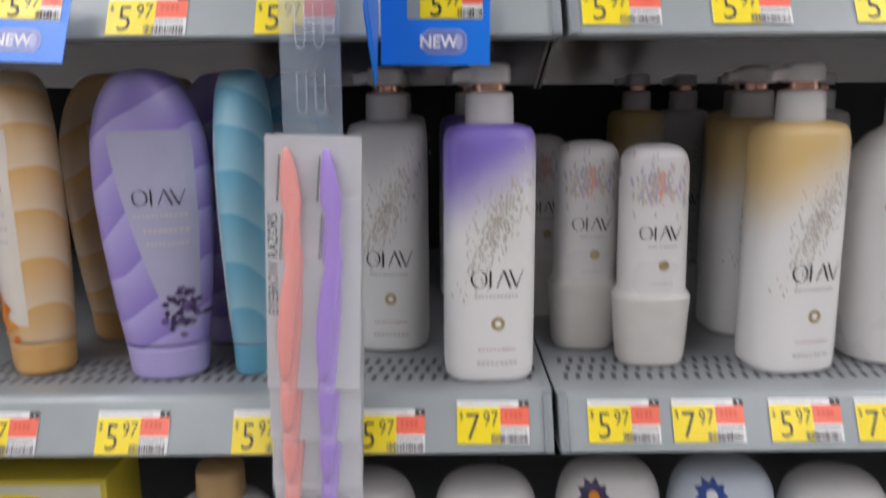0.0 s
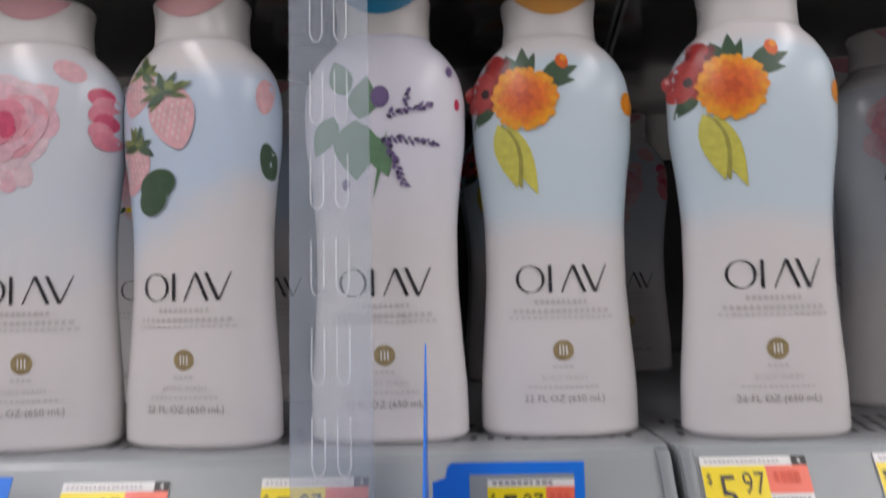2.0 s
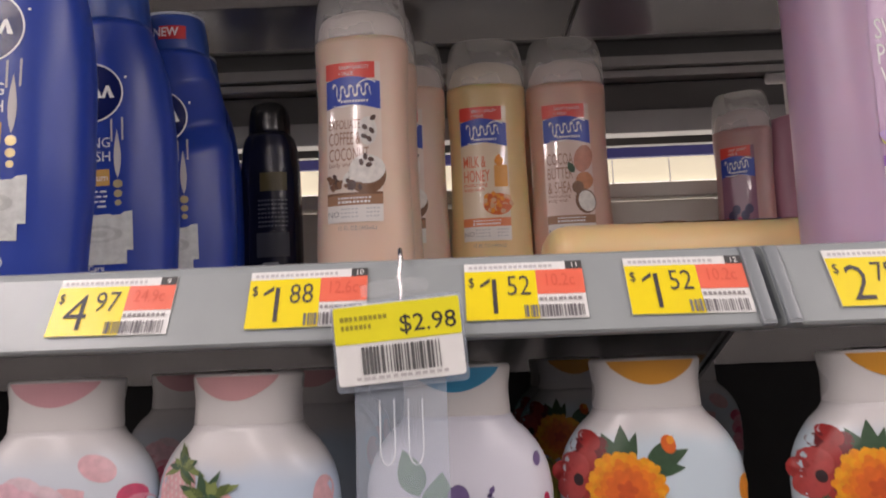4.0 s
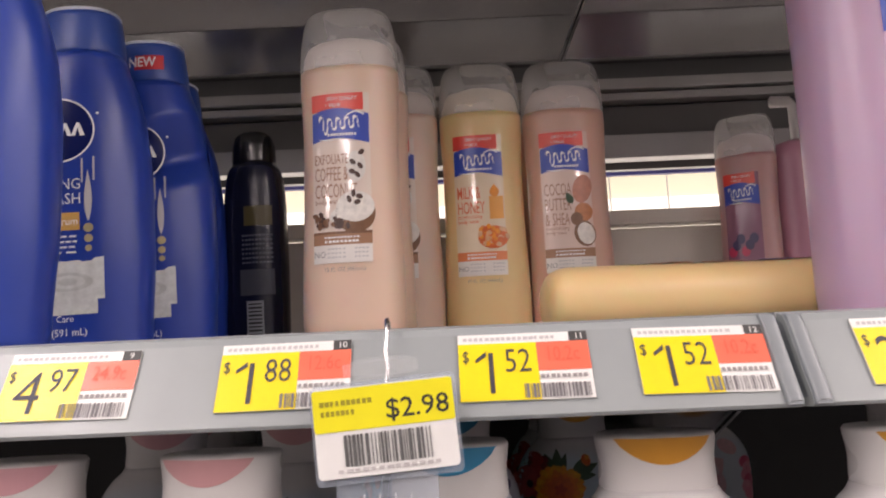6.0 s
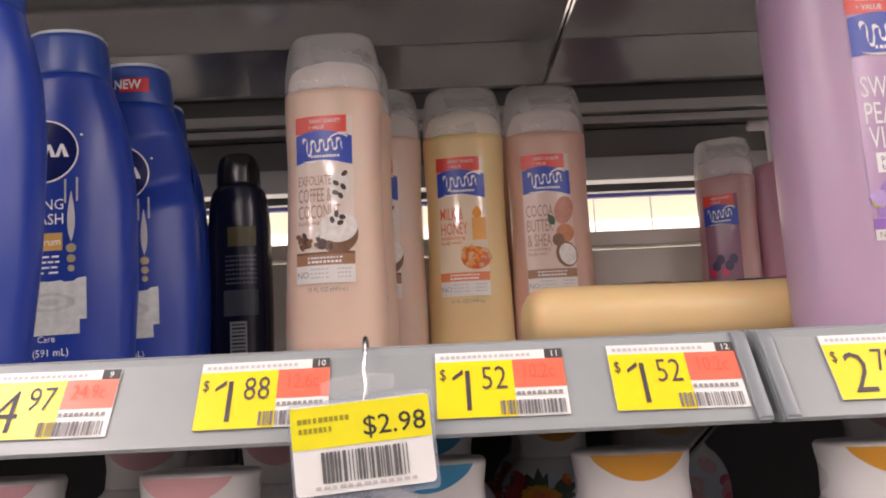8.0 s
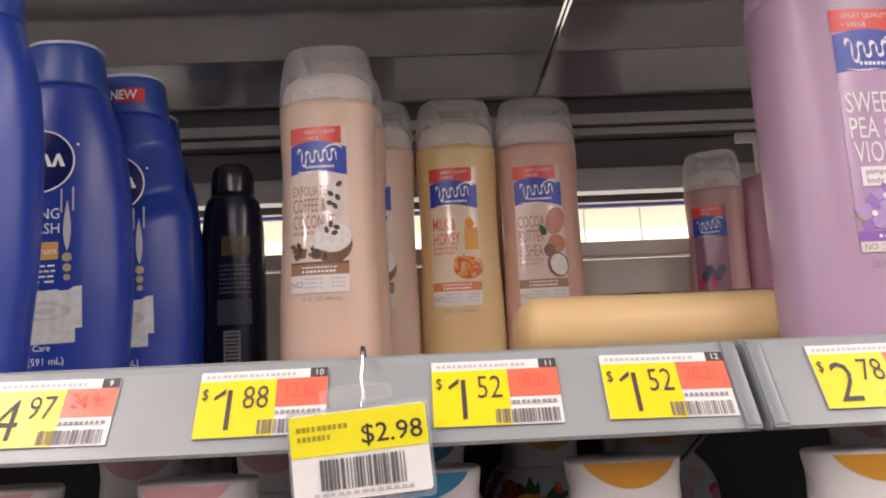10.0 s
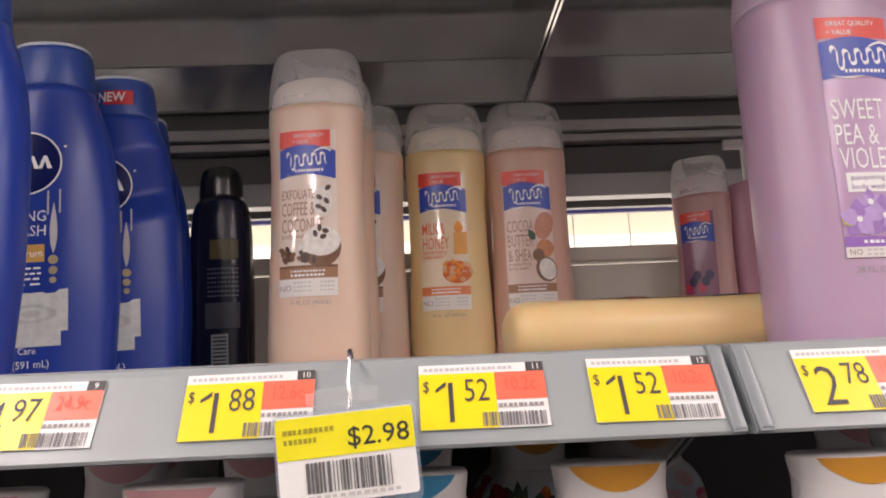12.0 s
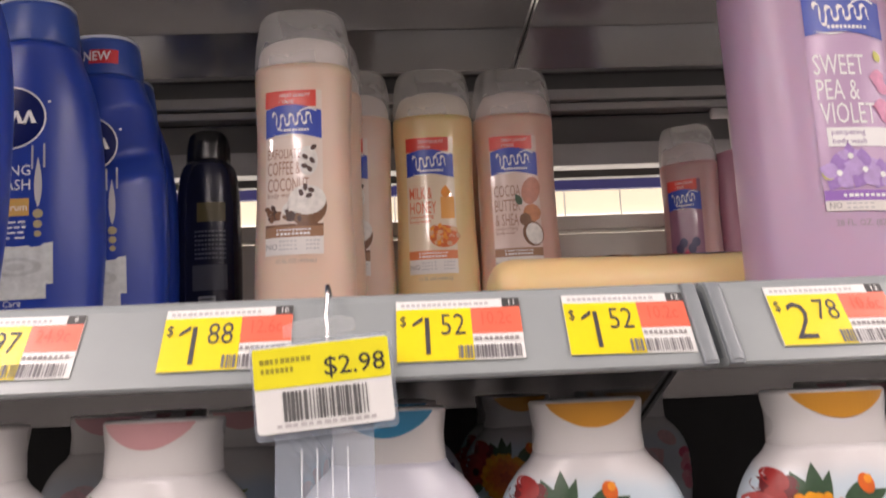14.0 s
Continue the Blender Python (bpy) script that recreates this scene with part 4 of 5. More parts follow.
def oval_bottle(kind, base, stripe, panel, m):
    if kind in MADE_OVAL:
        return copy_thing(MADE_OVAL[kind], m)
    root = thing("oval_wash_bottle", "%s oval body wash bottle with swirled stripes" % kind, "bottle", "oval wash bottles")
    nm = "swirl_" + kind
    b = blend_mat(nm, base, stripe, (0.35, 0.0, 0.9), 0.02, 0.04, 0.32, 0.05, 1.0)
    nt = b.node_tree
    wave = nt.nodes.new("ShaderNodeTexWave")
    wave.wave_profile = "SAW"
    wave.inputs["Scale"].default_value, wave.inputs["Distortion"].default_value, wave.inputs["Detail"].default_value, wave.inputs["Detail Scale"].default_value = 12, 3.2, 1.5, 1.2
    mp = nt.nodes.new("ShaderNodeMapping")
    mp.inputs["Rotation"].default_value = (0, radians(-58), 0)
    tc = nt.nodes.new("ShaderNodeTexCoord")
    nt.links.new(tc.outputs["Object"], mp.inputs["Vector"])
    nt.links.new(mp.outputs["Vector"], wave.inputs["Vector"])
    mx = [n for n in nt.nodes if n.bl_idname == "ShaderNodeMix"][0]
    nt.links.new(wave.outputs["Fac"], mx.inputs["Factor"])
    part("body", OVAL.mesh(0.024, None), b, root, smooth=True)
    part("cap", OVAL.mesh(0, 0.0235, rings=10), mat("cap_" + kind, base, 0.3), root, "tinted flip cap at the foot", True)
    p = Print(OVAL, 0.0003)
    n = 22
    pts = [(-0.021 + 0.033 * (i / n) ** 1.4, 0.172 - 0.134 * i / n) for i in range(n + 1)] + [(0.034 - 0.010 * (i / n), 0.045 + 0.125 * i / n) for i in range(n + 1)]
    cells = []
    for i in range(n + 1):
        a, c = pts[i], (min(0.034, OVAL.half(pts[i][1], 0) * 0.86), pts[i][1])
        cells += [(a[0] + (c[0] - a[0]) * k / 10, a[1]) for k in range(11)]
    p.add(cells, [(i * 11 + k, i * 11 + k + 1, (i + 1) * 11 + k + 1, (i + 1) * 11 + k) for i in range(n) for k in range(10)], mat("panel_" + kind, panel, 0.35, 0, 0.05, 40), 0)
    p.make("label_panel", root, "pale label panel")
    p = Print(OVAL, 0.0007)
    mark(p, 0.0105, 0.1285, 0.034, 0.0105)
    p.bars(0.011, 0.1165, 0.036, 0.0020, 12, PALE_INK, 0, 3)
    p.bars(0.014, 0.1065, 0.030, 0.0026, 9, PALE_INK, 0, 5)
    p.bars(0.014, 0.0975, 0.028, 0.0020, 10, PALE_INK, 0, 6)
    p.make("front_print", root)
    p = Print(OVAL, 0.0008)
    r = random.Random(3)
    if kind == "lilac":
        for i in range(46):
            u, w = r.uniform(0, 0.030), r.gauss(0, 0.0042)
            p.leaf(0.009 + 0.55 * u + w, 0.036 + 0.95 * u - 0.5 * w, 0.006, 0.0035, r.uniform(0, 360), LAV_DARK if i % 3 else LAV, i % 4)
    else:
        for i in range(26):
            p.leaf(0.004 + r.gauss(0, 0.005), 0.045 + r.gauss(0, 0.008), 0.008, 0.005, r.uniform(0, 360), ORANGE if i % 2 else DEEP_ORANGE, i % 4)
    p.make("fruit_print", root, "printed blossoms")
    root.matrix_basis = m @ Matrix.Diagonal((0.99, 1.0, 1.02, 1))
    MADE_OVAL[kind] = root
    return root


PURPLE3 = ((0.42, 0.37, 0.66), (0.25, 0.18, 0.52), (0.42, 0.41, 0.56))
BLUE3 = ((0.14, 0.40, 0.56), (0.32, 0.56, 0.66), (0.50, 0.66, 0.72))
GOLD3 = ((0.62, 0.36, 0.12), (0.68, 0.55, 0.38), (0.70, 0.64, 0.56))
oval_bottle("lilac", *PURPLE3, pose(-0.1825, 0.548, LEVEL_A, 0, -1.0, 2))
oval_bottle("sky blue", *BLUE3, pose(-0.1215, 0.562, LEVEL_A, 0, 1.5, -92) @ Matrix.Diagonal((1, 0.74, 1, 1)))
oval_bottle("honey", *GOLD3, pose(-0.2810, 0.560, LEVEL_A, 0, -2.0, -50))
for x, y, kd, cc, tn in ((-0.155, 0.63, "lilac", PURPLE3, 40), (-0.250, 0.640, "honey", GOLD3, 30), (-0.105, 0.65, "sky blue", BLUE3, -30), (-0.24, 0.75, "honey", GOLD3, 0), (-0.16, 0.75, "lilac", PURPLE3, 10)):
    oval_bottle(kd, *cc, pose(x, y, LEVEL_A, 0, 0, tn))

# ---------------- lowest shelf: only the tops show ----------------
bx = thing("soap_carton", "yellow and pale carton with a black panel", "carton")
part("carton", box_bm(-0.075, 0.075, -0.03, 0.03, 0, 0.207, 0.001), mat("carton_yellow", (0.72, 0.58, 0.05), 0.4), bx)
p = Print(FLAT, 0.0305)
p.patch(-0.071, 0.071, 0.02, 0.203, mat("carton_cream", (0.75, 0.72, 0.55), 0.4), 0)
p.patch(0.036, 0.068, 0.150, 0.190, BLACK, 1)
p.bars(0.052, 0.180, 0.026, 0.008, 5, WHITE_INK, 2)
p.disc(0.005, 0.190, 0.022, 0.006, YELLOW, 1)
p.make("front_print", bx)
bx.matrix_basis = pose(-0.3120, 0.570, LEVEL_0, 0, 0, 0)
JUG = Form([(0, 0.040, 0.030), (0.004, 0.044, 0.033), (0.13, 0.044, 0.033), (0.165, 0.040, 0.030), (0.178, 0.030, 0.024), (0.183, 0.020, 0.018), (0.185, 0.0180, 0.0180), (0.207, 0.0175, 0.0175), (0.210, 0.014, 0.014)], 2.5)
DOME = Form([(0, 0.036, 0.028), (0.004, 0.040, 0.030), (0.16, 0.0405, 0.030), (0.18, 0.038, 0.028), (0.193, 0.031, 0.023), (0.199, 0.020, 0.015), (0.201, 0.008, 0.006)], 2.3)
jg = thing("cream_bottle", "white bottle with a tan screw cap", "bottle")
part("body", JUG.mesh(0, 0.184), WHITE_PLASTIC, jg, smooth=True)
part("cap", JUG.mesh(0.1845, None, rings=10), mat("tan_cap", (0.55, 0.36, 0.16), 0.4), jg, "tan cap", True)
jg.matrix_basis = pose(-0.1570, 0.560, LEVEL_0)
for x, kd in ((0.049, 0), (0.144, 1), (0.232, 2), (0.320, 0), (-0.045, 0)):
    dm = thing("round_top_bottle", ("plain white rounded bottle", "white bottle with plum and orange blossoms", "white bottle with blue marks")[kd], "bottle")
    part("body", DOME.mesh(), (WHITE_PLASTIC, WHITE_PLASTIC, mat("bluish_plastic", (0.62, 0.68, 0.76), 0.3))[kd], dm, smooth=True)
    if kd:
        p = Print(DOME, 0.0003)
        for i in range(9):
            a = 40 * i
            p.leaf(-0.016, 0.184, 0.012, 0.008, a, (LAV_DARK if kd == 1 else mat("blue_ink", (0.03, 0.08, 0.35), 0.4)), i % 2)
        p.disc(-0.016, 0.184, 0.004, 0.004, ORANGE if kd == 1 else WHITE_INK, 3)
        p.make("blossom_print", dm)
    dm.matrix_basis = pose(x, 0.560, LEVEL_0) @ Matrix.Diagonal((1, 1, 1.05 if kd else 1.0, 1))

# ---------------- upper shelf: body wash with clear caps ----------------
SUDS = Form([(0, 0.0250, 0.0130), (0.0025, 0.0302, 0.0178), (0.007, 0.0338, 0.0208), (0.014, 0.0356, 0.0221), (0.05, 0.0352, 0.0220), (0.09, 0.0338, 0.0215), (0.125, 0.0335, 0.0214), (0.15, 0.0345, 0.0216), (0.168, 0.0352, 0.0217), (0.1735, 0.0350, 0.0215)], 2.5)
SUDS_CAP = Form([(0.1735, 0.0350, 0.0216), (0.176, 0.0352, 0.0218), (0.190, 0.0345, 0.0212), (0.203, 0.0325, 0.0198), (0.2095, 0.0305, 0.0182), (0.2130, 0.0270, 0.0155), (0.2138, 0.0220, 0.012)], 2.6)
FROST = clear_mat("frosted_cap", (0.82, 0.81, 0.79), 0.36, 0.29, 0.04)
SUDS_NECK = Form([(0.1736, 0.0336, 0.0203), (0.178, 0.0332, 0.0200), (0.184, 0.0322, 0.0194), (0.1890, 0.0300, 0.0180), (0.1925, 0.0245, 0.0150), (0.1945, 0.0170, 0.0115), (0.1955, 0.0120, 0.0100)], 2.5)
BANNER = mat("banner_blue", (0.015, 0.055, 0.42), 0.3)
FLAG_RED = mat("banner_red", (0.75, 0.06, 0.04), 0.3)
COCO, COCO_SHELL = ink("coconut", 0.82, 0.78, 0.72), ink("shell", 0.20, 0.09, 0.04)
BEAN = ink("bean", 0.07, 0.03, 0.02)
MADE_SUDS = {}


def banner(p, cx, cz, w, layer):
    """The maker's blue banner: a waved shape with a white swash and bar."""
    n, h = 16, w * 0.56
    top = [(cx - w / 2 + w * i / n, cz + h * 0.38 + h * 0.12 * math.sin(math.pi * 1.2 * i / n)) for i in range(n + 1)]
    bot = [(cx - w / 2 + w * i / n, cz - h * 0.46 + h * 0.10 * math.sin(math.pi * 1.2 * i / n)) for i in range(n + 1)]
    p.add(top + bot, [(i, i + 1, n + 2 + i, n + 1 + i) for i in range(n)], BANNER, layer)
    n, wave, thick = 90, [], []
    for i in range(n + 1):
        u = i / n
        tall = 0.25 if u < 0.16 else 0.15
        wave.append((cx - w * 0.36 + w * 0.70 * u - w * 0.018 * math.sin(2 * (u * 29.0 + 0.6)), cz + h * (0.02 + 0.07 * u) + h * tall * math.sin(u * 29.0 + 0.6)))
        thick.append(h * (0.030 + 0.022 * abs(math.cos(u * 29.0 + 0.2))))
    p.add([(x - w * 0.006, z + t) for (x, z), t in zip(wave, thick)] + [(x + w * 0.014, z - t) for (x, z), t in zip(wave, thick)], [(i, i + 1, n + 2 + i, n + 1 + i) for i in range(n)], WHITE_INK, layer + 1)
    for k in range(8):
        u = k / 8
        p.add([(cx + w * (0.12 + 0.3 * u), cz + h * (0.30 + 0.10 * math.sin(u * 3))), (cx + w * (0.12 + 0.3 * (u + 0.125)), cz + h * (0.30 + 0.10 * math.sin((u + 0.125) * 3))),
               (cx + w * (0.12 + 0.3 * (u + 0.125)), cz + h * (0.25 + 0.10 * math.sin((u + 0.125) * 3))), (cx + w * (0.12 + 0.3 * u), cz + h * (0.25 + 0.10 * math.sin(u * 3)))], [(0, 1, 2, 3)], WHITE_INK, layer + 1)
    p.bars(cx + w * 0.04, cz - h * 0.26, w * 0.52, h * 0.075, 10, WHITE_INK, layer + 1)
    n = 10
    arc = [(cx - w * 0.40 + w * 0.42 * i / n, cz - h * 0.36 - h * (0.07 if j else 0.03) * math.sin(math.pi * i / n)) for j in (0, 1) for i in range(n + 1)]
    p.add(arc, [(i, i + 1, n + 2 + i, n + 1 + i) for i in range(n)], WHITE_INK, layer + 1)


def suds_bottle(kind, liquid, sheet, lines, hue, foot, m, pictures, scale=1.0, tall=1.0, tail=("15 FL OZ (443mL)",), label=""):
    if kind in MADE_SUDS:
        return copy_thing(MADE_SUDS[kind], m)
    root = thing("body_wash", label, "bottle", "clear-capped body wash bottles")
    part("body", SUDS.mesh(), mat("liquid_" + kind, liquid, 0.33, 0, 0.05, 22, sub=0.25), root, smooth=True)
    part("neck", SUDS_NECK.mesh(rings=14), mat("neck_" + kind, [c * 0.42 + 0.44 for c in liquid], 0.4, 0, 0.04), root, "pale shoulder seen through the cap", True)
    part("cap", SUDS_CAP.mesh(rings=18), FROST, root, "frosted clear cap", True)
    lx0, lx1, lz0, lz1 = -0.0240, 0.0165, 0.0495, 0.1550
    mid, w = (lx0 + lx1) / 2, lx1 - lx0
    p = Print(SUDS, 0.0003)
    p.patch(lx0, lx1, lz0, lz1, mat("sheet_" + kind, sheet, 0.13, 0, 0.04, 60, coat=0.5), 0)
    sheet_ob = p.make("label", root, "glossy front label")
    p = Print(SUDS, 0.0006)
    p.patch(lx0, lx1 - 0.004, lz1 - 0.011, lz1, FLAG_RED, 0)
    p.text("GREAT QUALITY", mid + 0.001, lz1 - 0.0045, 0.0023, WHITE_INK, 1, narrow=0.9)
    p.text("+ VALUE", mid - 0.005, lz1 - 0.0085, 0.0023, WHITE_INK, 1, narrow=0.9)
    banner(p, mid, lz1 - 0.0205, w * 0.98, 1)
    p.make("maker_banner", sheet_ob, "blue banner with white swash")
    z = lz1 - 0.037
    for words, hgt, narrow in lines:
        z -= hgt * 1.22
        p = Print(SUDS, 0.0006)
        p.text(words, lx0 + 0.0015, z, hgt, hue, 2, "LEFT", narrow, 0.002)
        p.make("text_line", sheet_ob)
    p = Print(SUDS, 0.0006)
    p.patch(lx0, lx1, lz0 + 0.011, lz0 + 0.0175, foot, 1)
    p.bars(mid, lz0 + 0.0155, w * 0.6, 0.0010, 11, WHITE_INK, 2)
    p.bars(mid, lz0 + 0.0130, w * 0.6, 0.0014, 9, WHITE_INK, 2)
    p.patch(lx0, lx1, lz0, lz0 + 0.011, mat("foot_white", (0.76, 0.72, 0.68), 0.3), 1)
    p.text("NO", lx0 + 0.0045, lz0 + 0.0035, 0.0038, GREY_INK, 2)
    for k in range(3):
        p.bars(lx0 + 0.0165, lz0 + 0.0085 - 0.0025 * k, 0.013, 0.0009, 5, PALE_INK, 2, k)
        p.bars(lx1 - 0.0070, lz0 + 0.0085 - 0.0025 * k, 0.010, 0.0009, 4, PALE_INK, 2, k + 5)
    p.make_each(sheet_ob)
    p = Print(SUDS, 0.0007)
    pictures(p, lx0, lx1, lz0 + 0.0175)
    p.make_each(sheet_ob)
    p = Print(SUDS, 0.0003)
    for words in tail:
        p.text(words, mid + 0.001, lz0 - 0.0050, 0.0026, GREY_INK, 0)
    p.make("volume_line", root)
    root.matrix_basis = m @ Matrix.Diagonal((1.04 * scale, 1.04 * scale, 1.17 * tall, 1))
    MADE_SUDS[kind] = root
    return root


def coconut_picture(p, x0, x1, z):
    r = random.Random(2)
    p.disc(x1 - 0.011, z + 0.0125, 0.0135, 0.0125, COCO_SHELL, 1)
    p.disc(x1 - 0.011, z + 0.0165, 0.0130, 0.0095, COCO, 2)
    p.disc(x1 - 0.0215, z + 0.012, 0.0075, 0.0045, COCO, 1, turn=25)
    p.patch(x0, x1, z, z + 0.0016, COCO_SHELL, 0)
    for i in range(26):
        p.disc(x0 + 0.011 + r.gauss(0, 0.0055), z + 0.0045 + abs(r.gauss(0, 0.0032)), 0.0022, 0.0015, BEAN if i % 2 else COCO_SHELL, 3 + i % 3, 10, r.uniform(0, 180))
    p.disc(x1 - 0.010, z + 0.0415, 0.0068, 0.0095, COCO, 1)
    for dx, dz in ((-0.012, 0.0245), (-0.008, 0.0225), (-0.015, 0.0210), (-0.0095, 0.0190), (-0.012, 0.0440), (-0.007, 0.0415), (-0.0125, 0.0380), (-0.006, 0.0500), (-0.009, 0.0360)):
        p.disc(x1 + dx, z + dz, 0.0024, 0.0016, BEAN, 4, 10, r.uniform(0, 180))


def honey_picture(p, x0, x1, z):
    r = random.Random(6)
    p.leaf(x1 - 0.008, z + 0.040, 0.010, 0.008, 90, ORANGE, 1)
    p.patch(x1 - 0.0125, x1 - 0.001, z + 0.024, z + 0.041, mat("amber_ink", (0.80, 0.36, 0.06), 0.35), 1)
    p.disc(x1 - 0.0105, z + 0.0105, 0.0125, 0.0085, DEEP_ORANGE, 1)
    for i in range(46):
        a, u = r.uniform(0, 6.28), r.uniform(0, 1) ** 0.5
        p.disc(x1 - 0.0105 + 0.0125 * u * math.cos(a), z + 0.0120 + 0.0075 * u * math.sin(a), 0.0024, 0.0018, (DEEP_ORANGE, ORANGE, ink("oat", 0.75, 0.42, 0.22))[i % 3], 2 + i % 4, 8, r.uniform(0, 180))


def cocoa_picture(p, x0, x1, z):
    p.disc(x1 - 0.0075, z + 0.044, 0.0078, 0.011, ink("cocoa_pod", 0.55, 0.22, 0.14), 1, turn=-20)
    p.disc(x1 - 0.0075, z + 0.0265, 0.0075, 0.0070, ink("shea_nut", 0.55, 0.20, 0.07), 2)
    p.disc(x1 - 0.0135, z + 0.0215, 0.0050, 0.0050, COCO_SHELL, 3)
    p.leaf(x1 - 0.016, z + 0.033, 0.010, 0.006, 120, LEAF, 2)
    p.disc(x1 - 0.0075, z + 0.0105, 0.0088, 0.0098, COCO_SHELL, 3, turn=25)
    p.disc(x1 - 0.0065, z + 0.0105, 0.0070, 0.0084, COCO, 4, turn=25)


BROWN_INK = mat("brown_title_ink", (0.40, 0.21, 0.14), 0.4)
FOOT_BROWN = mat("foot_brown", (0.34, 0.17, 0.09), 0.35)
FOOT_ORANGE = mat("foot_orange", (0.75, 0.22, 0.08), 0.35)
ORANGE_INK = mat("orange_title_ink", (0.72, 0.13, 0.05), 0.4)
PEACH = ((0.74, 0.54, 0.42), (0.80, 0.68, 0.59))
COFFEE = dict(lines=(("EXFOLIATE", 0.0062, 0.54), ("COFFEE &", 0.0086, 0.44), ("COCONUT", 0.0086, 0.47), ("body wash", 0.0032, 0.95)), hue=BROWN_INK, foot=FOOT_BROWN, pictures=coconut_picture,
              label="peach coffee and coconut body wash with frosted cap")
for y, x, tn in ((0.7660, -0.1045, -3), (0.8160, -0.1000, -2), (0.8780, -0.0770, -4)):
    suds_bottle("coffee", *PEACH, m=pose(x, y, LEVEL_C, 0, 0, tn), **COFFEE)
MILK = dict(lines=(("MILK &", 0.0092, 0.48), ("HONEY", 0.0092, 0.50), ("moisturizing", 0.0030, 0.95), ("body wash", 0.0030, 0.95)), hue=ORANGE_INK, foot=FOOT_ORANGE, pictures=honey_picture,
            label="yellow milk and honey body wash with frosted cap")
suds_bottle("milk", (0.80, 0.58, 0.29), (0.82, 0.68, 0.50), m=pose(-0.0020, 0.8800, LEVEL_C, 0, 0.0, -2), **MILK)
COCOA = dict(lines=(("COCOA", 0.0092, 0.46), ("BUTTER", 0.0092, 0.46), ("& SHEA", 0.0092, 0.46), ("moisturizing", 0.0028, 0.95), ("body wash", 0.0028, 0.95)), hue=BROWN_INK, foot=FOOT_BROWN, pictures=cocoa_picture,
             label="pinkish cocoa butter and shea body wash with frosted cap")
suds_bottle("cocoa", (0.66, 0.41, 0.32), (0.78, 0.62, 0.55), m=pose(0.0730, 0.8820, LEVEL_C, 0, 0, -1), **COCOA)
suds_bottle("cocoa", None, None, None, None, None, pose(0.066, 0.945, LEVEL_C, 0, 0, 4), None)
lying = suds_bottle("milk", None, None, None, None, None, pose(0.0275, 0.7380, LEVEL_C + 0.0232, 0, 90, 0) @ pose(0, 0, 0, 0, 0, -90), None)
lying["label"] = "yellow milk and honey body wash bottle lying on its back"


def violet_picture(p, x0, x1, z):
    V, V2 = ink("violet", 0.36, 0.20, 0.55), ink("violet_pale", 0.50, 0.34, 0.66)
    for cx, cz, s in ((x0 + 0.010, z + 0.010, 0.012), (x0 + 0.026, z + 0.012, 0.013), (x0 + 0.037, z + 0.009, 0.010), (x0 + 0.018, z + 0.020, 0.008)):
        for k in range(5):
            p.leaf(cx, cz, s, s * 0.8, 72 * k + 20, V if k % 2 else V2, 1 + k % 3)
        p.disc(cx, cz, 0.0018, 0.0018, WHITE_INK, 6)
    p.disc(x0 + 0.004, z + 0.010, 0.004, 0.004, LIME, 2)
    PK = ink("sweet_pea", 0.75, 0.28, 0.46)
    for k in range(6):
        p.leaf(x1 - 0.004, z + 0.040 + 0.006 * k, 0.011, 0.008, 120 + 35 * (k % 3), PK, 1 + k % 3)
    p.leaf(x1 - 0.006, z + 0.078, 0.008, 0.005, 110, LIME, 2)


# the large lilac bottle
BIG = Form([(0, 0.046, 0.030), (0.004, 0.0515, 0.0345), (0.02, 0.0525, 0.0352), (0.09, 0.0520, 0.0350), (0.15, 0.0520, 0.0348), (0.195, 0.0525, 0.0350), (0.2135, 0.0518, 0.0345)], 2.6)
BIG_CAP = Form([(0.2135, 0.0518, 0.0345), (0.217, 0.0516, 0.0344), (0.235, 0.0490, 0.0325), (0.246, 0.0455, 0.030), (0.2500, 0.0390, 0.024)], 2.6)
big = thing("large_body_wash", "large lilac sweet pea and violet body wash, clear cap", "bottle")
part("body", BIG.mesh(), mat("liquid_lilac", (0.50, 0.345, 0.49), 0.30, 0, 0.04, 20, sub=0.25), big, smooth=True)
part("cap", BIG_CAP.mesh(rings=16), mat("frosted_lilac_cap", (0.66, 0.50, 0.64), 0.40, 0, 0.06, sub=0.2), big, "frosted clear cap", True)
p = Print(BIG, 0.0003, 0.0065)
p.patch(-0.0260, 0.0260, 0.0505, 0.1970, mat("sheet_lilac", (0.50, 0.33, 0.51), 0.22, 0, 0.04), 0)
bl = p.make("label", big, "glossy lilac front label")
p = Print(BIG, 0.0006, 0.0065)
p.patch(-0.0260, 0.0200, 0.1832, 0.1970, FLAG_RED, 0)
p.text("GREAT QUALITY", -0.004, 0.1915, 0.0031, WHITE_INK, 1, narrow=0.95)
p.text("+ VALUE", -0.012, 0.1858, 0.0031, WHITE_INK, 1, narrow=0.95)
banner(p, 0.0, 0.1700, 0.051, 1)
p.make("maker_banner", bl, "blue banner with white swash")
for words, x, z in (("SWEET", -0.0235, 0.1325), ("PEA &", -0.0235, 0.1170), ("VIOLET", -0.0220, 0.1025)):
    p = Print(BIG, 0.0006, 0.0065)
    p.text(words, x, z, 0.0128, WHITE_INK, 1, "LEFT", 0.58)
    p.make("text_line", bl)
p = Print(BIG, 0.0006, 0.0065)
PLUM = mat("plum_ink", (0.20, 0.08, 0.28), 0.4)
p.patch(-0.0200, 0.0260, 0.0885, 0.1000, WHITE_INK, 1)
p.text("pampering", -0.0175, 0.0956, 0.0032, PLUM, 2, "LEFT", 1.1)
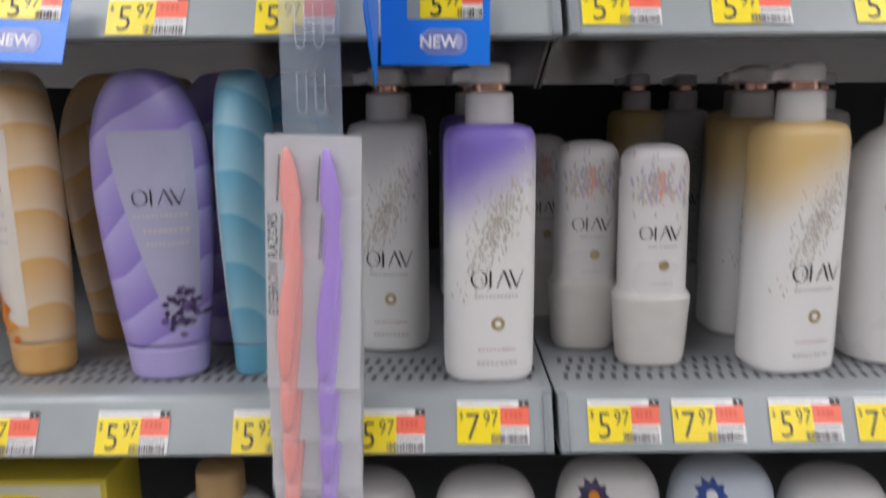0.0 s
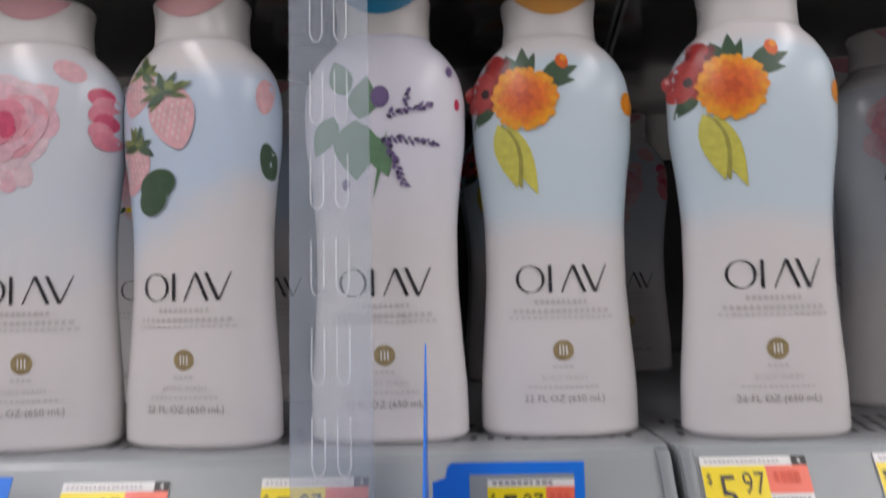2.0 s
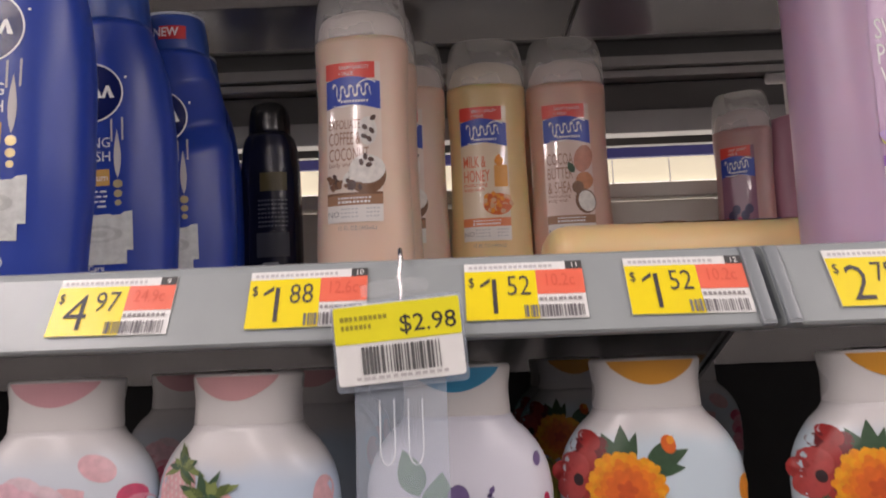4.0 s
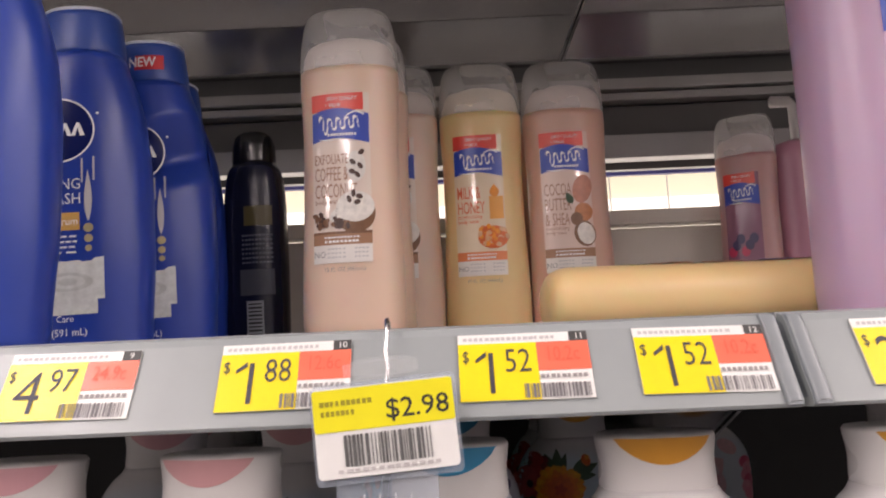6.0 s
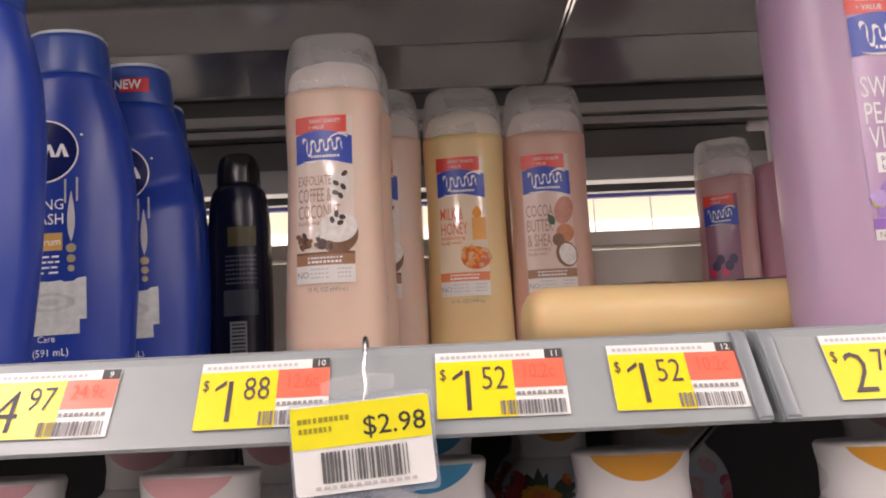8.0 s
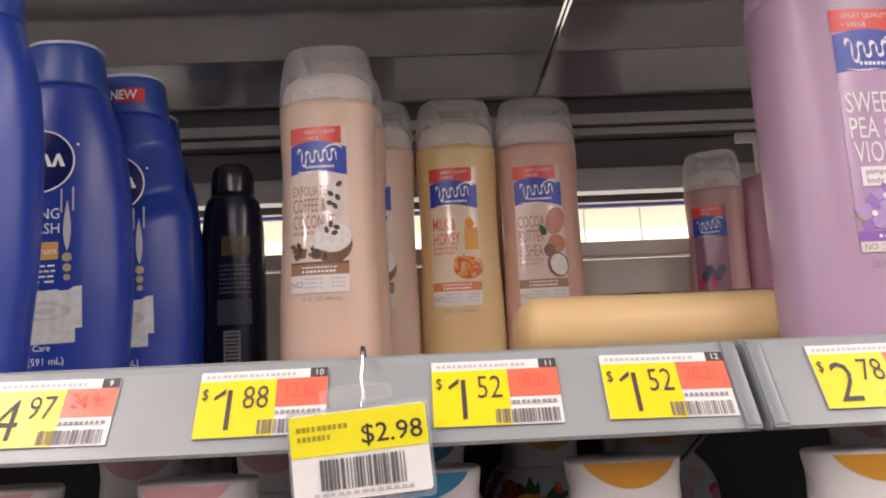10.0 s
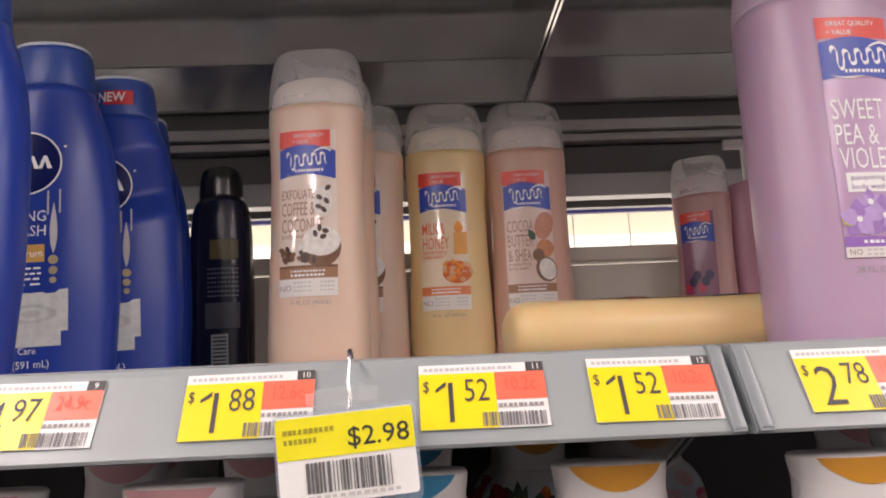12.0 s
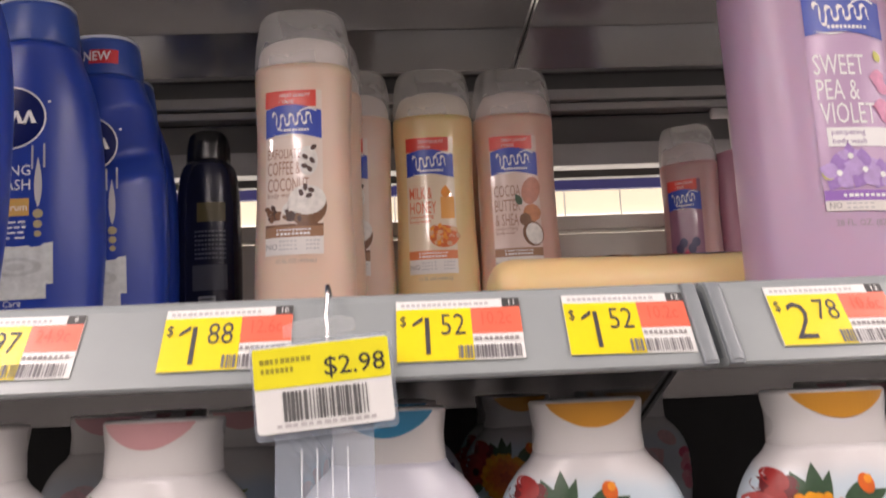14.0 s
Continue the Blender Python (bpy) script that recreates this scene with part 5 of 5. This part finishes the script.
p.text("body wash", -0.0175, 0.0902, 0.0032, PLUM, 2, "LEFT", 1.1)
p.patch(-0.0260, 0.0260, 0.0565, 0.0625, mat("foot_violet", (0.30, 0.13, 0.48), 0.35), 1)
p.patch(-0.0260, 0.0260, 0.0505, 0.0565, mat("foot_white", (0.76, 0.72, 0.68), 0.3), 1)
p.text("NO", -0.0205, 0.0520, 0.0034, GREY_INK, 2)
for k in range(2):
    p.bars(-0.005, 0.0548 - 0.0026 * k, 0.018, 0.0010, 5, PALE_INK, 2, k)
p.make_each(bl)
p = Print(BIG, 0.0006, 0.0065)
p.bars(0.0, 0.0595, 0.030, 0.0018, 9, WHITE_INK, 2)
tagged(p.make("small_print", bl), kind="stuff")
p = Print(BIG, 0.0007, 0.0065)
violet_picture(p, -0.026, 0.026, 0.0625)
p.make_each(bl)
p = Print(BIG, 0.0003, 0.0065)
p.text("28 FL. OZ. (828 mL)", 0.0, 0.0420, 0.0036, GREY_INK, 0)
p.make("volume_line", big)
big.matrix_basis = pose(0.2385, 0.6760, LEVEL_C, 0, 0.8, 0) @ Matrix.Diagonal((1, 1, 1.05, 1))

# two pink bottles far back on the upper shelf
pk = suds_bottle("pink", (0.50, 0.29, 0.28), (0.28, 0.13, 0.20), (("", 0.004, 1),), BROWN_INK, FOOT_BROWN, pose(0.2600, 0.955, LEVEL_C, 0, 1.5, -32), lambda p, a, b, z: [p.disc(a + 0.006 + 0.005 * i, z + 0.012 + 0.006 * (i % 3), 0.005, 0.005, LAV_DARK if i % 3 else ROSE_DEEP, i) for i in range(6)], 0.78, 0.865, (), "small pink body wash bottle with pale cap")
PUMP2 = Form([(0, 0.026, 0.020), (0.003, 0.030, 0.023), (0.145, 0.030, 0.023), (0.157, 0.025, 0.020), (0.161, 0.013, 0.013)], 2.5)
pp = thing("pink_pump_bottle", "pink pump bottle far back on the shelf", "bottle")
part("body", PUMP2.mesh(), mat("pink_plastic", (0.50, 0.24, 0.32), 0.3), pp, smooth=True)
part("pump", tube_bm([(0, 0, 0.158), (0, 0, 0.192), (-0.004, 0, 0.197), (-0.022, 0, 0.197)], 0.005, 12), WHITE_PLASTIC, pp, "white pump", True)
pp.matrix_basis = pose(0.3180, 0.955, LEVEL_C) @ Matrix.Diagonal((1, 1, 1.18, 1))

# ---------------- upper shelf: deep blue bottles ----------------
NAVY = mat("deep_blue_plastic", (0.014, 0.046, 0.31), 0.31, 0, 0.06, 25)
NAVY_CAP = mat("deep_blue_cap", (0.022, 0.065, 0.30), 0.32, 0, 0.06, 25)
BLUEB = Form([(0, 0.0310, 0.0200), (0.003, 0.0345, 0.0222), (0.02, 0.0355, 0.0228), (0.06, 0.0375, 0.0235), (0.10, 0.0372, 0.0235), (0.135, 0.0345, 0.0225), (0.155, 0.0305, 0.0212), (0.168, 0.0262, 0.0200), (0.1765, 0.0238, 0.0190)], 2.3)
BLUEB_CAP = Form([(0.1765, 0.0232, 0.0186), (0.178, 0.0236, 0.0190), (0.200, 0.0218, 0.0178), (0.2030, 0.0212, 0.0174)], 2.3)
BLUEB_TOP = Form([(0.2030, 0.0214, 0.0176), (0.2045, 0.0214, 0.0176), (0.2058, 0.0190, 0.0155), (0.2062, 0.0120, 0.0100)], 2.3)
blue_first = None
for x, y, tn in ((-0.2655, 0.7020, 6), (-0.2790, 0.6020, 4), (-0.2410, 0.7560, 6), (-0.2560, 0.8320, 4), (-0.3550, 0.7000, 0), (-0.3400, 0.7700, 0)):
    if blue_first:
        ob = copy_thing(blue_first, pose(x, y, LEVEL_C, 0, -2.6 if x > -0.26 else 0.0, tn))
        if x == -0.2410:
            ob["label"] = "deep blue body wash bottle with a dented shoulder"
            for c in ob.children:
                if c.name.startswith("body"):
                    c.data = c.data.copy()
                    for v in c.data.vertices:
                        # a folded dent: a sharp crease across the shoulder, sunk above and lifted below
                        d = v.co.z - 0.119 - 0.30 * v.co.x
                        u = max(0.0, 1 - abs(d) / (0.030 if d > 0 else 0.020)) * max(0.0, min(1.0, (v.co.x + 0.022) / 0.030))
                        if v.co.y < 0.006:
                            v.co.y += 0.0130 * u
                            v.co.x -= 0.0030 * u
        continue
    bb = blue_first = thing("blue_body_wash", "deep blue body wash bottle with white cream splash", "bottle", "deep blue bottles")
    part("body", BLUEB.mesh(), NAVY, bb, smooth=True)
    part("cap", BLUEB_CAP.mesh(rings=10), NAVY_CAP, bb, "deep blue flip cap", True)
    part("cap_rim", BLUEB_TOP.mesh(rings=6), mat("pale_rim", (0.55, 0.60, 0.68), 0.3), bb, "pale cap rim", True)
    p = Print(BLUEB, 0.0003, -0.0060)
    p.disc(-0.0005, 0.1270, 0.0190, 0.0190, mat("night_blue_ink", (0.006, 0.012, 0.09), 0.25), 0, 36)
    p.ring(-0.0005, 0.1270, 0.0192, 0.0192, 0.0009, WHITE_INK, 1, 40)
    for k in range(4):
        stroke(p, (-0.0130 + 0.0068 * k, 0.1235), (-0.0105 + 0.0068 * k, 0.1312), 0.0022, 0.0016, WHITE_INK, 1)
        stroke(p, (-0.0080 + 0.0068 * k, 0.1235), (-0.0105 + 0.0068 * k, 0.1312), 0.0026, 0.0016, WHITE_INK, 1)
    p.disc(0.0200, 0.1370, 0.0008, 0.0008, WHITE_INK, 1, 8)
    p.make("round_mark", bb, "night blue disc ringed white")
    p = Print(BLUEB, 0.0003, -0.0060)
    p.text("ING", 0.0110, 0.0925, 0.0062, WHITE_INK, 0, "RIGHT", 0.85)
    p.text("WASH", 0.0110, 0.0840, 0.0062, WHITE_INK, 0, "RIGHT", 0.85)
    p.patch(-0.018, 0.0105, 0.0690, 0.0790, mat("amber_box", (0.62, 0.36, 0.10), 0.4), 0)
    p.text("serum", 0.0095, 0.0720, 0.0042, WHITE_INK, 1, "RIGHT", 0.9)
    for k, (w, c) in enumerate(((0.0165, 3), (0.0150, 4), (0.0170, 3), (0.0140, 2))):
        p.bars(0.0105 - w / 2, 0.0655 - 0.0030 * k, w, 0.0011, c, WHITE_INK, 0, k)
    p.text("Care", 0.0020, 0.0182, 0.0036, WHITE_INK, 0, "CENTER", 0.9)
    p.text("(591 mL)", 0.0040, 0.0105, 0.0040, WHITE_INK, 0, "CENTER", 0.9)
    p.make_each(bb)
    p = Print(BLUEB, 0.0003, -0.0060)
    CREAM = ink("cream", 0.66, 0.68, 0.66)
    p.patch(-0.0150, 0.0190, 0.0220, 0.0500, CREAM, 0)
    p.poly([(-0.015, 0.050), (-0.008, 0.0525), (0.004, 0.0515), (0.0225, 0.0535), (0.0225, 0.030), (0.019, 0.030), (0.019, 0.022), (-0.015, 0.022)], CREAM, 1)
    for k in range(3):
        p.disc(0.004, 0.040, 0.013 - 0.004 * k, 0.0052 - 0.0016 * k, (ink("cream_shade", 0.56, 0.58, 0.56), CREAM)[k % 2], 2 + k)
    for cz, s in ((0.0585, 0.0018), (0.0640, 0.0023), (0.0700, 0.0026)):
        p.disc(0.0150, cz, s, s, mat("gold_drop", (0.60, 0.50, 0.28), 0.2, 0.3), 1, 14)
    p.leaf(0.0150, 0.0735, 0.030, 0.0040, 90, PALE_INK, 1)
    p.bar(0.0120, 0.103, 0.0010, 0.014, PALE_INK, 1)
    p.bar(0.0180, 0.104, 0.0010, 0.014, PALE_INK, 1)
    p.make_each(bb)
    bb.matrix_basis = pose(x, y, LEVEL_C, 0, -2.4, tn) @ Matrix.Diagonal((1.12, 1.08, 1.10, 1))
nw = thing("new_sticker", "red and white sticker on the cap of a blue bottle", "sticker")
p = Print(BLUEB_CAP, 0.0008)
p.patch(-0.013, 0.0135, 0.1840, 0.1940, mat("sticker_red", (0.60, 0.02, 0.03), 0.35), 0)
p.text("NEW", 0.0005, 0.1862, 0.0066, WHITE_INK, 1, "CENTER", 0.78, 0.02)
p.make("sticker_print", nw)
nw.matrix_basis = pose(-0.2410, 0.7560, LEVEL_C, 0, -2.6, 2) @ Matrix.Diagonal((1.12, 1.08, 1.10, 1))

INKY = mat("near_black_plastic", (0.009, 0.011, 0.032), 0.25, 0, 0.1)
DARKB = Form([(0, 0.0240, 0.0170), (0.003, 0.0265, 0.0185), (0.06, 0.0272, 0.0190), (0.10, 0.0266, 0.0188), (0.122, 0.0248, 0.0180), (0.1315, 0.0222, 0.0165), (0.1355, 0.0188, 0.0150)], 2.4)
DARKB_CAP = Form([(0.1355, 0.0180, 0.0145), (0.1368, 0.0186, 0.0150), (0.148, 0.0180, 0.0146), (0.1560, 0.0160, 0.0130), (0.1598, 0.0115, 0.0090), (0.1606, 0.0070, 0.0055)], 2.4)
db = thing("dark_wash_bottle", "near-black wash bottle, back label turned outward", "bottle")
part("body", DARKB.mesh(), INKY, db, smooth=True)
part("cap", DARKB_CAP.mesh(rings=12), mat("black_cap", (0.008, 0.008, 0.010), 0.25), db, "glossy black cap", True)
p = Print(DARKB, 0.0003)
p.patch(-0.004, 0.019, 0.089, 0.103, mat("olive_panel", (0.10, 0.08, 0.03), 0.4), 0)
for k in range(7):
    p.bars(0.007, 0.082 - 0.0032 * k, 0.026, 0.0012, 9, mat("dim_ink", (0.10, 0.11, 0.16), 0.5), 0, k)
p.patch(-0.008, 0.020, 0.040, 0.058, mat("dim_panel", (0.05, 0.055, 0.08), 0.5), 0)
p.patch(-0.003, 0.011, 0.010, 0.036, mat("code_panel", (0.30, 0.32, 0.36), 0.5), 0)
for k in range(9):
    p.bar(0.004, 0.013 + 0.0026 * k, 0.011, 0.0010 + 0.0004 * (k % 2), BLACK, 1)
p.make("back_label", db, "small back label with bar code")
db.matrix_basis = pose(-0.1945, 0.8470, LEVEL_C, 0, -1.2, -4) @ Matrix.Diagonal((0.98, 1, 1.17, 1))

# ---------------- hanging strip with packs and its sign ----------------
SX = -0.0600
strip = thing("hanging_strip", "clear plastic clip strip hung from the shelf lip", "clip strip")
part("strip", plate_bm(rounded(-0.0180, 0.0180, -0.500, 0.004, 0.002), -0.0003, 0.0003), CLEAR, strip)
EMB = clear_mat("clear_emboss", (0.90, 0.93, 0.96), 0.05, 0.42)
for k in range(13):
    z = -0.010 - 0.0385 * k
    for dx in (-0.0055, 0.0055):
        loop = [(dx - 0.0028, -0.0008, z), (dx - 0.0028, -0.0012, z - 0.021), (dx - 0.0016, -0.0012, z - 0.0240), (dx, -0.0014, z - 0.0250), (dx + 0.0016, -0.0012, z - 0.0240), (dx + 0.0028, -0.0012, z - 0.021), (dx + 0.0028, -0.0008, z)]
        part("tab", tube_bm(loop, 0.00034, 6), EMB, strip, smooth=True)
strip.matrix_basis = pose(-0.0622, 0.5030, 1.4580, -3.6, -0.2, 0)

sign = thing("strip_sign", "white and yellow price sign marked $2.98 on hanging strip", "price sign")
part("holder", plate_bm(rounded(-0.0262, 0.0262, -0.0335, 0.0015, 0.0022), 0.0006, 0.0026), CLEAR, sign, "clear plastic holder")
part("hang_tab", plate_bm(rounded(-0.0135, 0.0135, 0.0018, 0.0095, 0.0062), 0.0010, 0.0016), CLEAR_THIN, sign, "clear hanging lobe")
part("card", plate_bm(rounded(-0.0250, 0.0250, -0.0310, 0.0, 0.0016), -0.0006, 0.0004), mat("sign_white", (0.84, 0.84, 0.82), 0.35), sign, "white sign card")
p = Print(FLAT, 0.0009)
p.add(rounded(-0.0250, 0.0250, -0.0150, -0.0003, 0.001), [tuple(range(24))], mat("sign_yellow", (0.88, 0.80, 0.02), 0.35), 0)
p.text("$2.98", 0.0232, -0.0122, 0.0068, mat("soft_black_ink", (0.03, 0.03, 0.03), 0.5), 1, "RIGHT", 1.05, 0.004)
p.bars(-0.0130, -0.0052, 0.0190, 0.0018, 10, mat("olive_ink", (0.35, 0.30, 0.02), 0.5), 1, 2)
p.bars(-0.0160, -0.0086, 0.0125, 0.0018, 7, mat("olive_ink", (0.35, 0.30, 0.02), 0.5), 1, 3)
p.code(-0.0150, 0.0165, -0.0272, -0.0165, mat("grey_black_ink", (0.11, 0.11, 0.11), 0.5), 1, 12, 0.00042)
p.bars(0.0008, -0.0287, 0.0370, 0.0012, 13, PALE_INK, 1, 8)
p.make("sign_print", sign)
sign.matrix_basis = pose(-0.0632, 0.5000, 1.4862, 0.0, -4.2, 0)
hook = thing("wire_hook", "small bright steel hook over the shelf lip", "hook")
part("wire", tube_bm([(0.0, 0.012, 0.0225), (0.0, 0.006, 0.0245), (0.0002, 0.001, 0.0225), (0.0004, -0.0002, 0.016), (-0.0004, 0.0, 0.010), (0.0006, 0.0004, 0.004), (0.0002, 0.001, -0.002), (-0.0015, 0.0015, -0.004)], 0.0009, 8), CHROME, hook, smooth=True)
hook.matrix_basis = pose(-0.0622, 0.5115, 1.4880, -14, 0, 0)

PINK_TOOL = mat("coral_pink_plastic", (0.82, 0.30, 0.26), 0.32, 0, 0.04)
LILAC_TOOL = mat("lilac_plastic", (0.36, 0.22, 0.66), 0.32, 0, 0.04)
SILVER_CARD = mat("silver_grey_card", (0.62, 0.62, 0.64), 0.30, 0.25, 0.08, 20)


def razor(parent, x, lean, m):
    rows = [(0.000, 0.0014), (0.003, 0.0026), (0.012, 0.0044), (0.030, 0.0055), (0.048, 0.0055), (0.070, 0.0045), (0.088, 0.0036), (0.097, 0.0037),
            (0.104, 0.0054), (0.110, 0.0064), (0.122, 0.0055), (0.133, 0.0038), (0.139, 0.0026), (0.141, 0.0012)]
    bow = Form([(0.0, 0.0, 0.0), (0.035, 0.0012, 0.0), (0.09, 0.0066, 0.0), (0.112, 0.0045, 0.0), (0.141, 0.0020, 0.0)])
    bm = bmesh.new()
    rings = []
    for z, w in rows:
        cx = x + lean * (bow.half(z, 0) - 0.003)
        cz = -0.149 + z
        rings.append([bm.verts.new((cx + w * math.cos(t), -0.0045 + min(w, 0.0034) * math.sin(t), cz)) for t in (2 * math.pi * i / 14 for i in range(14))])
    for a, b in zip(rings, rings[1:]):
        for k in range(14):
            bm.faces.new((a[k], a[(k + 1) % 14], b[(k + 1) % 14], b[k]))
    bm.faces.new(rings[0][::-1])
    bm.faces.new(rings[-1])
    bmesh.ops.recalc_face_normals(bm, faces=bm.faces[:])
    ob = part("razor", bm, m, parent, smooth=True)
    part("blade", plate_bm([(x - 0.0068, -0.039), (x - 0.0055, -0.039), (x - 0.0040, -0.012), (x - 0.0052, -0.012)], -0.0060, -0.0054), CHROME, ob, "thin steel blade")
    return ob


pack_first = None
for k in range(4):
    m = pose(-0.0590 - 0.0008 * k, 0.4710 + 0.0030 * k, 1.1430 - 0.0355 * k, -2.5, 1.8, 0)
    if pack_first:
        copy_thing(pack_first, m)
        continue
    pack = pack_first = thing("razor_pack", "clear blister pack with a pink and a lilac eyebrow razor", "blister pack", "packs on the strip")
    part("backing_card", plate_bm(rounded(-0.0285, 0.0285, -0.1560, 0.0, 0.0015), 0.0, 0.0008), SILVER_CARD, pack)
    razor(pack, -0.0140, 1, PINK_TOOL)
    razor(pack, 0.0095, 1, LILAC_TOOL)
    p = Print(FLAT, 0.0003)
    p.text("EYEBROW RAZORS", -0.0215, -0.0780, 0.0058, BLACK, 0, "CENTER", 0.86, 0.014, True)
    p.make("lettering", pack)
    shell = plate_bm(rounded(-0.0270, 0.0295, -0.1540, -0.002, 0.0020), -0.0105, -0.0008)
    for f in [f for f in shell.faces if f.normal.y > 0.9]:
        shell.faces.remove(f)
    bl_ob = part("blister", shell, CLEAR_THIN, pack, "clear moulded blister")
    bl_ob.visible_shadow = False
    pack.matrix_basis = m

# ---------------- blue shelf cards ----------------
def shelf_card(m, flag, serial):
    root = thing("shelf_card", "glossy blue promotion card over shelf lip with price tag", "shelf card", "blue cards")
    outer = [(-0.032, -0.052), (0.032, -0.052), (0.032, 0.002), (-0.024, 0.002), (-0.026, 0.0), (-0.0265, -0.004), (-0.032, -0.006)]
    part("card", plate_bm(outer, -0.0003, 0.0003), CARD_BLUE, root)
    p = Print(FLAT, 0.0005)
    p.patch(-0.0165, 0.0275, -0.0260, -0.0030, LIP_GREY, 0, 0.05)
    p.make("window", root, "grey window for the tag")
    p = Print(FLAT, 0.0007)
    p.add(rounded(-0.0080, 0.0185, -0.0460, -0.0315, 0.0055), [tuple(range(24))], mat("badge_lilac", (0.30, 0.36, 0.66), 0.3), 0)
    p.add(rounded(-0.0072, 0.0177, -0.0452, -0.0323, 0.0050), [tuple(range(24))], mat("badge_blue", (0.16, 0.20, 0.52), 0.3), 1)
    p.text("NEW", 0.0020, -0.0422, 0.0072, WHITE_INK, 2, "CENTER", 0.95, 0.02)
    p.disc(0.0138, -0.0388, 0.0022, 0.0045, mat("badge_tail", (0.40, 0.42, 0.66), 0.4), 2)
    p.make("badge", root, "rounded badge reading NEW")
    p = Print(FLAT, 0.0008)
    p.patch(-0.0090, 0.0275, -0.0255, -0.0050, PAPER, 0, 0.05)
    p.patch(-0.0090, 0.0155, -0.0255, -0.0080, YELLOW, 1, 0.05)
    p.patch(0.0155, 0.0275, -0.0175, -0.0080, RED_TAG, 1, 0.05)
    p.text("$", -0.0068, -0.0145, 0.0040, BLACK, 2, "CENTER", 0.8)
    p.text("5", 0.0000, -0.0245, 0.0135, BLACK, 2, "CENTER", 0.9)
    p.text("97", 0.0100, -0.0185, 0.0078, BLACK, 2, "CENTER", 0.8)
    p.code(0.0130, 0.0270, -0.0250, -0.0200, BLACK, 2, serial, 0.0004)
    p.bars(0.0215, -0.0130, 0.0090, 0.0050, 3, mat("tag_dark_red", (0.78, 0.125, 0.07), 0.5), 2, serial)
    p.bars(0.0060, -0.0064, 0.0260, 0.0016, 10, GREY_INK, 2, serial)
    p.make("tag", root, "yellow, red and white price tag")
    if flag:
        pts = [(0.514, 0.010), (0.505, 0.046), (0.500, 0.052), (0.495, 0.048), (0.455, 0.005), (0.428, -0.022), (0.426, -0.030), (0.432, -0.036), (0.480, -0.062), (0.490, -0.066), (0.497, -0.062), (0.512, -0.030)]
        bm = extrude_bm([(y - 0.505, z) for y, z in pts], -0.0345, -0.0339)
        fl = part("side_flag", bm, CARD_BLUE, root, "blue flag standing out from the shelf")
        inner = extrude_bm([((y - 0.475) * 0.75 - 0.03, z * 0.75 - 0.002) for y, z in pts], -0.0348, -0.0336)
        part("flag_print", inner, mat("flag_pale", (0.10, 0.22, 0.66), 0.3), fl)
    root.matrix_basis = m
    return root


shelf_card(pose(0.0135, 0.4850, 1.2345, -3, 0.5, 0), True, 5)
shelf_card(pose(-0.2300, 0.4890, 1.2330, -24, 2.0, 0), False, 6)
